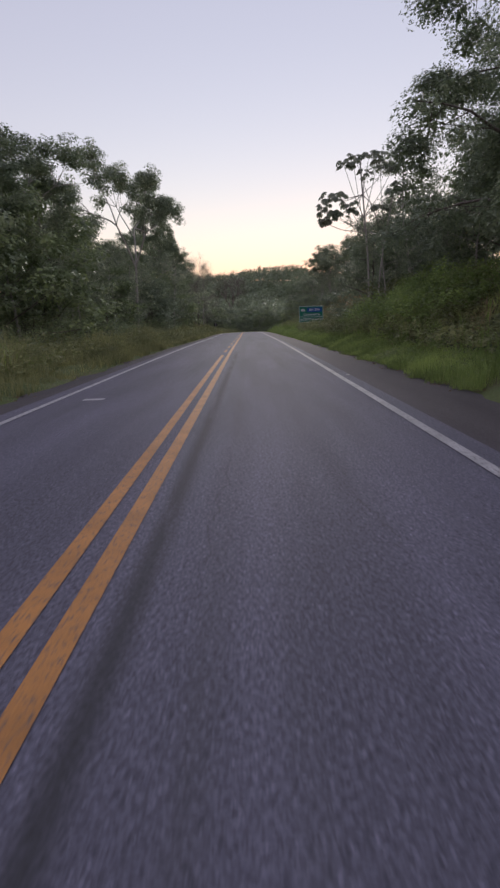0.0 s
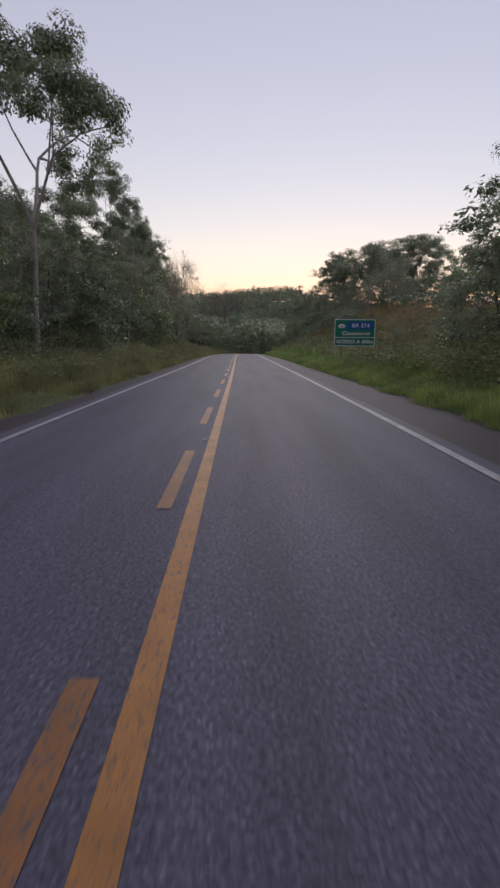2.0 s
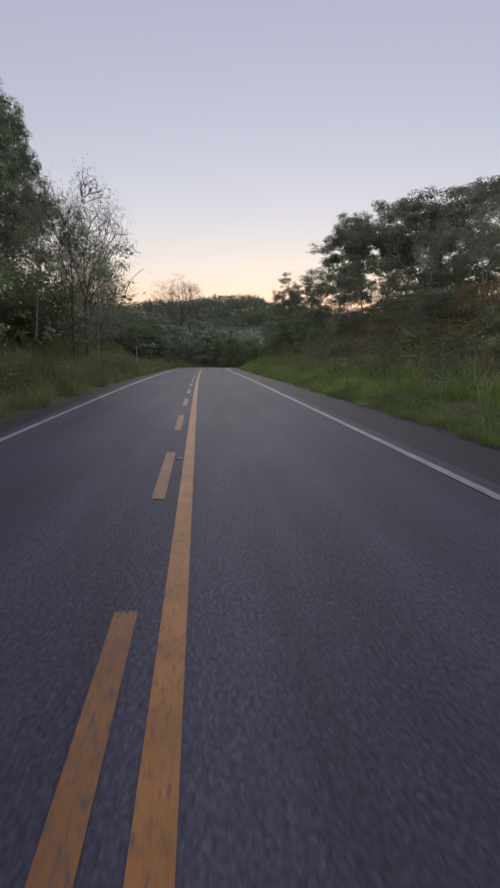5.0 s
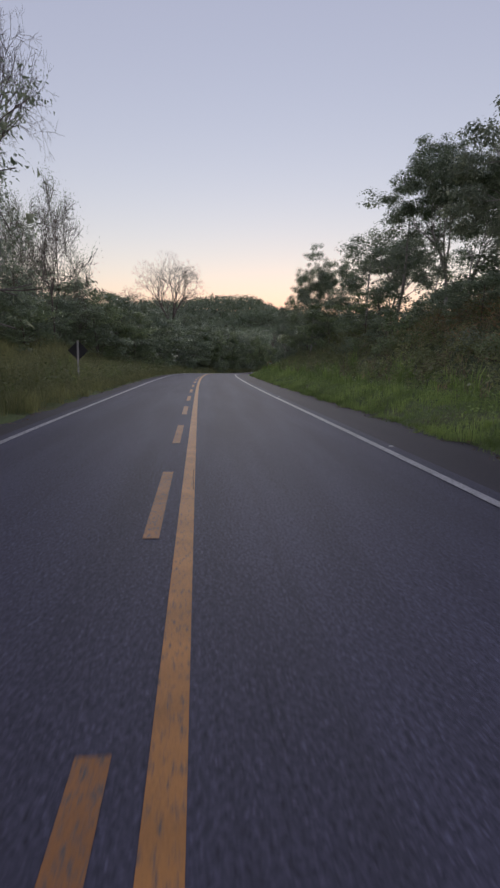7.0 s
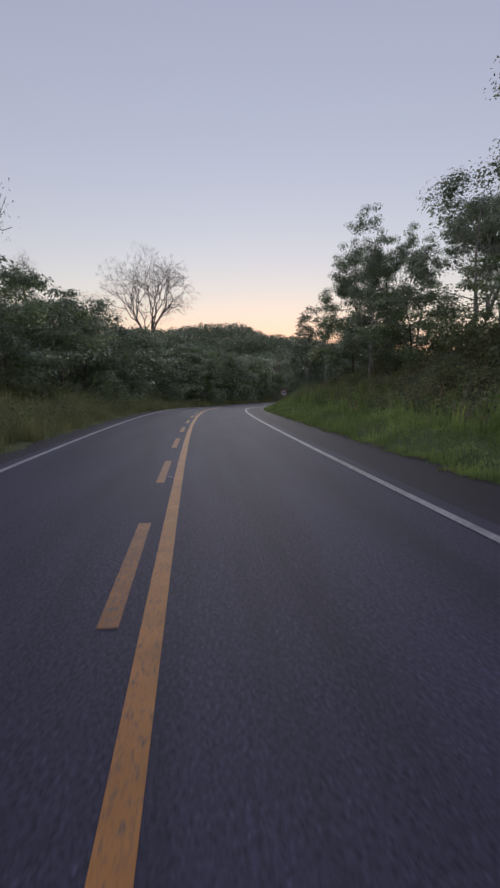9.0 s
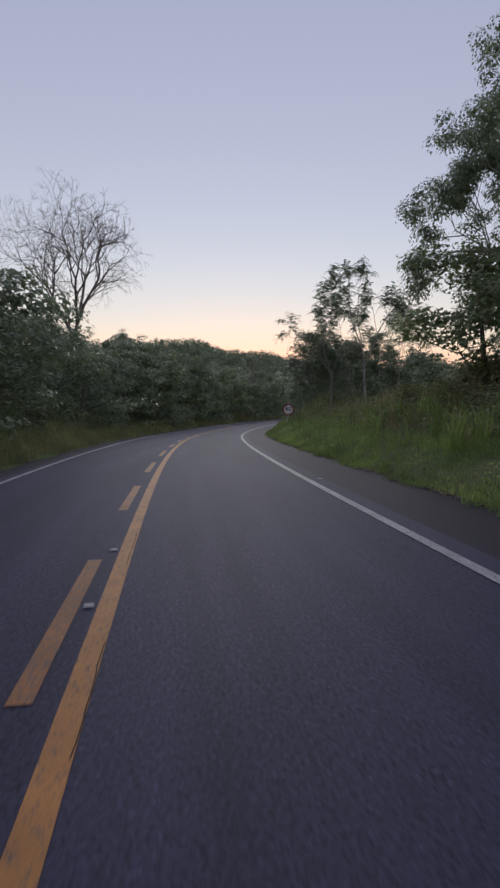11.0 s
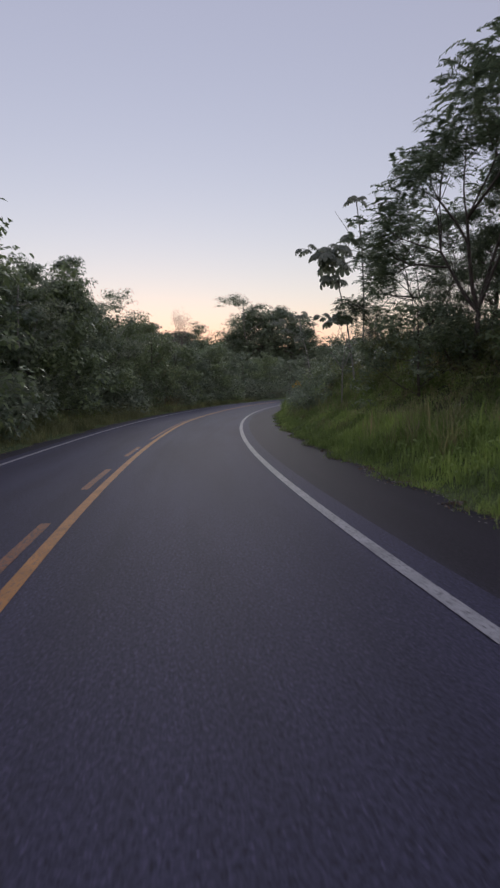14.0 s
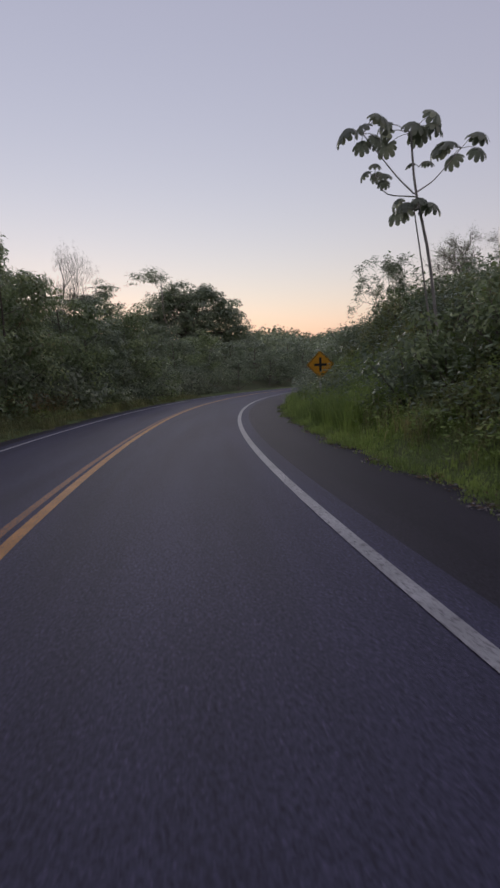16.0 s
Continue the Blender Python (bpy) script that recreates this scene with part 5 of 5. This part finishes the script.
weeds("verge_weeds", 39, 4000, (238, 264), -7.4, -4.9, 0.8, LEAF_VERGE, "bright low weeds by the bushes of the bend", (0.05, 0.14), 1.0)
weeds("bank_weeds", 16, 15000, (15, 33), 7.4, 13.0, 2.5, LEAF_VERGE, "lush tall broad-leaved weeds on the bank", (0.10, 0.26))
weeds("bank_weeds", 24, 26000, (4, 54), 6.5, 11.5, 1.5, LEAF_OLIVE, "tall olive weeds between the verge and the saplings", (0.07, 0.2))
weeds("bank_weeds", 17, 14000, (90, 165), 9.0, 15.0, 1.5, LEAF_OLIVE, "tall olive weeds along the foot of the bank", (0.08, 0.2))
weeds("bank_weeds", 18, 22000, (217, 250), 6.2, 12.5, 1.6, LEAF_DARK, "low leafy bushes covering the bank of the bend", (0.06, 0.17))
weeds("bank_weeds", 31, 16000, (194, 218), 8.6, 13.5, 1.5, LEAF_OLIVE, "dull olive brush on top of the bank", (0.05, 0.14))
weeds("bank_weeds", 19, 5000, (219, 231), 6.1, 8.4, 1.0, LEAF_VERGE, "tall leafy weeds in front of the warning sign", (0.05, 0.14))
weeds("bank_weeds", 33, 26000, (52, 128), 12.0, 27.0, 1.4, LEAF_OLIVE, "olive weeds among the bracken on the slope")
weeds("bracken", 12, 34000, (52, 128), 13.5, 27.0, 1.3, BRACKEN, "rusty brown bracken on the grassy bank")


# ---- signs and markers ----
def box(cx, cy, cz, sx, sy, sz, bevel=0.0):
    bm = bmesh.new()
    bmesh.ops.create_cube(bm, size=1.0, matrix=Matrix.Translation((cx, cy, cz)) @ Matrix.Diagonal((sx, sy, sz, 1)))
    if bevel:
        bmesh.ops.bevel(bm, geom=bm.edges[:], offset=bevel, segments=2, affect="EDGES")
    return bm


def slab(points, y0, y1, bevel=0.0):
    """A plate with that outline in x, z, from y0 (front) to y1."""
    bm = bmesh.new()
    f = bm.faces.new([bm.verts.new((x, y0, z)) for x, z in points])
    r = bmesh.ops.extrude_face_region(bm, geom=[f])
    bmesh.ops.translate(bm, verts=[v for v in r["geom"] if isinstance(v, bmesh.types.BMVert)], vec=(0, y1 - y0, 0))
    bmesh.ops.recalc_face_normals(bm, faces=bm.faces[:])
    return bm


def rounded(w, h, r, n=6, cx=0.0, cz=0.0):
    """Outline of a rounded rectangle."""
    out = []
    for sx, sz, a0 in ((1, 1, 0), (-1, 1, 90), (-1, -1, 180), (1, -1, 270)):
        for k in range(n + 1):
            a = radians(a0 + 90 * k / n)
            out.append((cx + sx * (w / 2 - r) + r * math.cos(a), cz + sz * (h / 2 - r) + r * math.sin(a)))
    return out


def disc(r, n=48, cx=0.0, cz=0.0):
    return [(cx + r * math.cos(2 * math.pi * k / n), cz + r * math.sin(2 * math.pi * k / n)) for k in range(n)]


def shape(name, bm, mat, parent, label=""):
    me = bpy.data.meshes.new(name)
    bm.to_mesh(me)
    bm.free()
    me.materials.append(mat)
    return part(name, me, parent, label)


def lettering(name, text, size, x, z, mat, parent, y=-0.03, bold=0.0, tall=1.0, spread=1.0, label=""):
    """Words as thin raised letters facing -y, centred at x, z."""
    cu = bpy.data.curves.new(name, "FONT")
    cu.body, cu.size, cu.align_x, cu.align_y, cu.extrude, cu.offset, cu.space_character = text, size, "CENTER", "CENTER", 0.002, bold, spread
    tmp = bpy.data.objects.new(name, cu)
    scene.collection.objects.link(tmp)
    me = bpy.data.meshes.new_from_object(tmp.evaluated_get(bpy.context.evaluated_depsgraph_get()))
    bpy.data.objects.remove(tmp)
    me.materials.clear()
    me.materials.append(mat)
    ob = part(name, me, parent, label)
    ob.matrix_basis = pose(x, y, z, 90, 0, 0) @ Matrix.Diagonal((1, tall, 1, 1))
    return ob


def frame_ring(outer, inner, y0, y1):
    bm = bmesh.new()
    n = len(outer)
    rows = [[bm.verts.new((x, y, z)) for x, z in pts] for pts, y in ((outer, y0), (inner, y0), (inner, y1), (outer, y1))]
    for a in range(4):
        for k in range(n):
            bm.faces.new((rows[a][k], rows[a][(k + 1) % n], rows[(a + 1) % 4][(k + 1) % n], rows[(a + 1) % 4][k]))
    bmesh.ops.recalc_face_normals(bm, faces=bm.faces[:])
    return bm


def direction_sign(x, y, z, turn):
    """Green road sign 3.05 m wide and 2 m high on two posts; z is the panel's middle."""
    ob = tagged(new("direction_sign"), "green direction sign with white border and blue route patch", "road sign")
    ob.matrix_basis = pose(x, y, z, 0, 0, turn)
    panel = shape("panel", slab(rounded(3.05, 1.98, 0.05), 0, 0.025), SIGN_GREEN, ob)
    shape("border", frame_ring(rounded(3.03, 1.96, 0.05), rounded(2.94, 1.87, 0.04), -0.004, -0.001), SIGN_WHITE, panel, "white border")
    shape("divider", slab([(-1.47, -0.36), (1.47, -0.36), (1.47, -0.32), (-1.47, -0.32)], -0.004, -0.001), SIGN_WHITE, panel, "white dividing line")
    shape("route_patch", slab(rounded(1.85, 0.54, 0.02, 4, 0.42, 0.52), -0.006, -0.001), SIGN_BLUE, panel, "blue route patch")
    shape("shield", slab([(-1.0 + a, 0.50 + b) for a, b in ((-0.22, -0.14), (0.22, -0.14), (0.25, 0.05), (0.12, 0.09), (0.0, 0.17), (-0.12, 0.09), (-0.25, 0.05))], -0.011, -0.006), SIGN_WHITE, panel, "white route shield")
    for k in range(3):
        shape("shield_mark", slab([(-1.1 + k * 0.08, 0.40), (-1.05 + k * 0.08, 0.40), (-1.05 + k * 0.08, 0.52), (-1.1 + k * 0.08, 0.52)], -0.014, -0.011), SIGN_BLACK, panel)
    lettering("route_text", "BA 274", 0.40, 0.42, 0.52, SIGN_WHITE, panel, -0.010, 0.006, 1.0, 1.1)
    lettering("town_text", "Canavieiras", 0.40, 0.10, -0.05, SIGN_WHITE, panel, -0.006, 0.007, 1.0, 1.12)
    lettering("access_text", "ACESSO A 600m", 0.36, 0.02, -0.66, SIGN_WHITE, panel, -0.006, 0.007, 1.0, 1.1)
    for px in (-0.98, 0.98):
        shape("post", box(px, 0.085, -0.95, 0.09, 0.09, 4.1, 0.01), POST_WOOD, ob, "grey timber post")
    for pz in (-0.6, 0.6):
        shape("crossbar", box(0, 0.034, pz, 2.8, 0.016, 0.08), SIGN_BACK, ob)
    for px in (-0.98, 0.98):
        for pz in (-0.6, 0.6):
            shape("bolt", slab(disc(0.018, 10, px, pz), -0.010, -0.001), SIGN_BACK, ob)
    return ob


def speed_sign(x, y, z, turn, tilt):
    """Round 60 sign about 1 m across on a white post; z is the disc's middle."""
    ob = tagged(new("speed_limit_sign"), "round red-rimmed speed limit sign on a leaning white post", "road sign")
    ob.matrix_basis = pose(x, y, z, 0, tilt, turn)
    plate = shape("plate", slab(disc(0.495), 0, 0.012), SIGN_RED, ob)
    shape("face", slab(disc(0.385), -0.004, -0.0005), SIGN_WHITE, plate, "white face")
    lettering("number", "60", 0.56, 0.0, 0.06, SIGN_BLACK, plate, -0.007, 0.007, 1.0, 1.08)
    lettering("unit", "km/h", 0.15, 0.02, -0.245, SIGN_BLACK, plate, -0.007, 0.001, 1.0, 1.15)
    shape("post", box(0, 0.055, -0.75, 0.085, 0.085, 2.55, 0.01), POST, ob, "white square post")
    shape("cap", box(0, 0.055, 0.54, 0.10, 0.10, 0.03, 0.008), POST, ob)
    for pz in (-0.2, 0.2):
        shape("bolt", slab(disc(0.014, 8, 0.0, pz + 0.19), -0.009, -0.004), SIGN_BACK, ob)
    return ob


def warning_sign(x, y, z, turn):
    """Yellow diamond with a black crossroads mark."""
    ob = tagged(new("crossroads_sign"), "yellow diamond crossroads warning sign on a post in tall grass", "road sign")
    ob.matrix_basis = pose(x, y, z, 0, 0, turn)
    r = 0.60
    dia = [(r * math.cos(radians(90 * k + 90)), r * math.sin(radians(90 * k + 90))) for k in range(4)]
    soft = []
    for k in range(4):
        p, a, b = Vector(dia[k]), Vector(dia[k - 1]), Vector(dia[(k + 1) % 4])
        for t in (0.10, 0.05):
            soft.append(tuple(p.lerp(a, t)))
        for t in (0.05, 0.10):
            soft.append(tuple(p.lerp(b, t)))
    plate = shape("plate", slab(soft, 0, 0.01), SIGN_YELLOW, ob)
    shape("border", frame_ring([(a * 0.95, b * 0.95) for a, b in soft], [(a * 0.90, b * 0.90) for a, b in soft], -0.004, -0.001), SIGN_BLACK, plate, "thin black border")
    shape("upright_bar", slab([(-0.05, -0.30), (0.05, -0.30), (0.05, 0.30), (-0.05, 0.30)], -0.005, -0.001), SIGN_BLACK, plate, "black cross bar")
    shape("level_bar", slab([(-0.27, -0.05), (0.27, -0.05), (0.27, 0.05), (-0.27, 0.05)], -0.009, -0.005), SIGN_BLACK, plate, "black cross bar")
    shape("post", box(0, 0.05, -0.7, 0.08, 0.08, 2.5, 0.01), POST, ob, "white square post")
    return ob


def curve_marker(x, y, z, turn):
    """Dark back of a diamond marker with its white post in front."""
    ob = tagged(new("curve_marker"), "dark back of a diamond marker on a white post", "road sign")
    ob.matrix_basis = pose(x, y, z, 0, 0, turn)
    r = 0.58
    shape("plate", slab([(0, -r), (r, 0), (0, r), (-r, 0)], 0.05, 0.065), SIGN_BACK, ob)
    shape("post", box(0, 0, -0.72, 0.10, 0.08, 2.6, 0.01), POST, ob, "white square post")
    for pz in (-0.3, 0.3):
        shape("bracket", box(0, 0.045, pz, 0.22, 0.012, 0.05), SIGN_BACK, ob)
    return ob


direction_sign(8.92, 61.9, 1.96, 0)
speed_sign(13.58, 191.95, -1.60, -16, 4)
warning_sign(28.3, 231.3, -2.66, -24)
curve_marker(-6.95, 122.9, 0.50, -3)


# ---- road studs and litter ----
tagged(line("paint_mark", 3.95, 4.2, -2.45, 0.45, WHITE_WORN, 0.02), "small smear of white paint on the asphalt", "paint mark", kind="structure")
STUD = plain("dirty_stud", (0.50, 0.49, 0.48), 0.6, 0, 0.35, 30)


def stud(s, lat, crown=0.03):
    x, y, z, h = on_road(s, lat)
    bm = bmesh.new()
    bmesh.ops.create_cube(bm, size=1.0, matrix=Matrix.Diagonal((0.085, 0.06, 0.016, 1)))
    for v in bm.verts:
        if v.co.z > 0:
            v.co.x *= 0.75
            v.co.y *= 0.55
    me = bpy.data.meshes.new("road_stud")
    bm.to_mesh(me)
    bm.free()
    me.materials.append(STUD)
    ob = tagged(new("road_stud", me), "small whitish road stud on the asphalt", "road stud", "road studs")
    ob.matrix_basis = pose(float(x), float(y), float(z) + crown + 0.011, 0, 0, -math.degrees(float(h)))
    return ob


for s_at in (16.8, 29.9, 46.7, 58.9, 71.0, 83.5, 128.0, 150.9, 152.6, 176.0, 205.5):
    stud(s_at, -0.145, 0.034)
for s_at in (7.7, 24.9, 35.8, 52.2, 67.1, 100.5, 115.0, 158.5):
    stud(s_at, 3.76, 0.0)


def litter(name, seed, n, lat0, lat1, s0, s1, mat=LITTER, label="dry fallen leaves along the edge of the shoulder", category="leaf litter"):
    rng = np.random.default_rng(seed)
    s = rng.uniform(s0, s1, n)
    lat = lat0 + (lat1 - lat0) * rng.random(n) ** 2
    s, lat = s + 0.4 * np.sin(s * 3), lat + 0.12 * np.sin(s * 1.7)
    x, y, z, h = on_road(s, lat)
    c = np.stack([x, y, z - 0.055 + rng.uniform(0.0, 0.05, n)], 1)
    v, f = leaves(rng, c, rng.normal(0, 1, (n, 3)) * (1, 1, 0.15), (0.04, 0.10), (0.3, 0.6), 0.7)
    return tagged(new(name, mesh_from(name, v, f, [mat])), label, category, kind="stuff")


litter("leaf_litter", 21, 5000, 5.95, 5.2, 4, 140)
litter("leaf_litter", 23, 9000, 6.0, 5.35, 140, 250)
GRAVEL = plain("pale_gravel", (0.34, 0.31, 0.30), 0.9, 0, 0.35, 20)
litter("loose_gravel", 37, 2600, 5.62, 5.30, 138, 250, GRAVEL, "pale crumbs of broken asphalt along the shoulder's edge", "gravel")
litter("leaf_litter", 22, 3000, -4.8, -4.2, 4, 250)
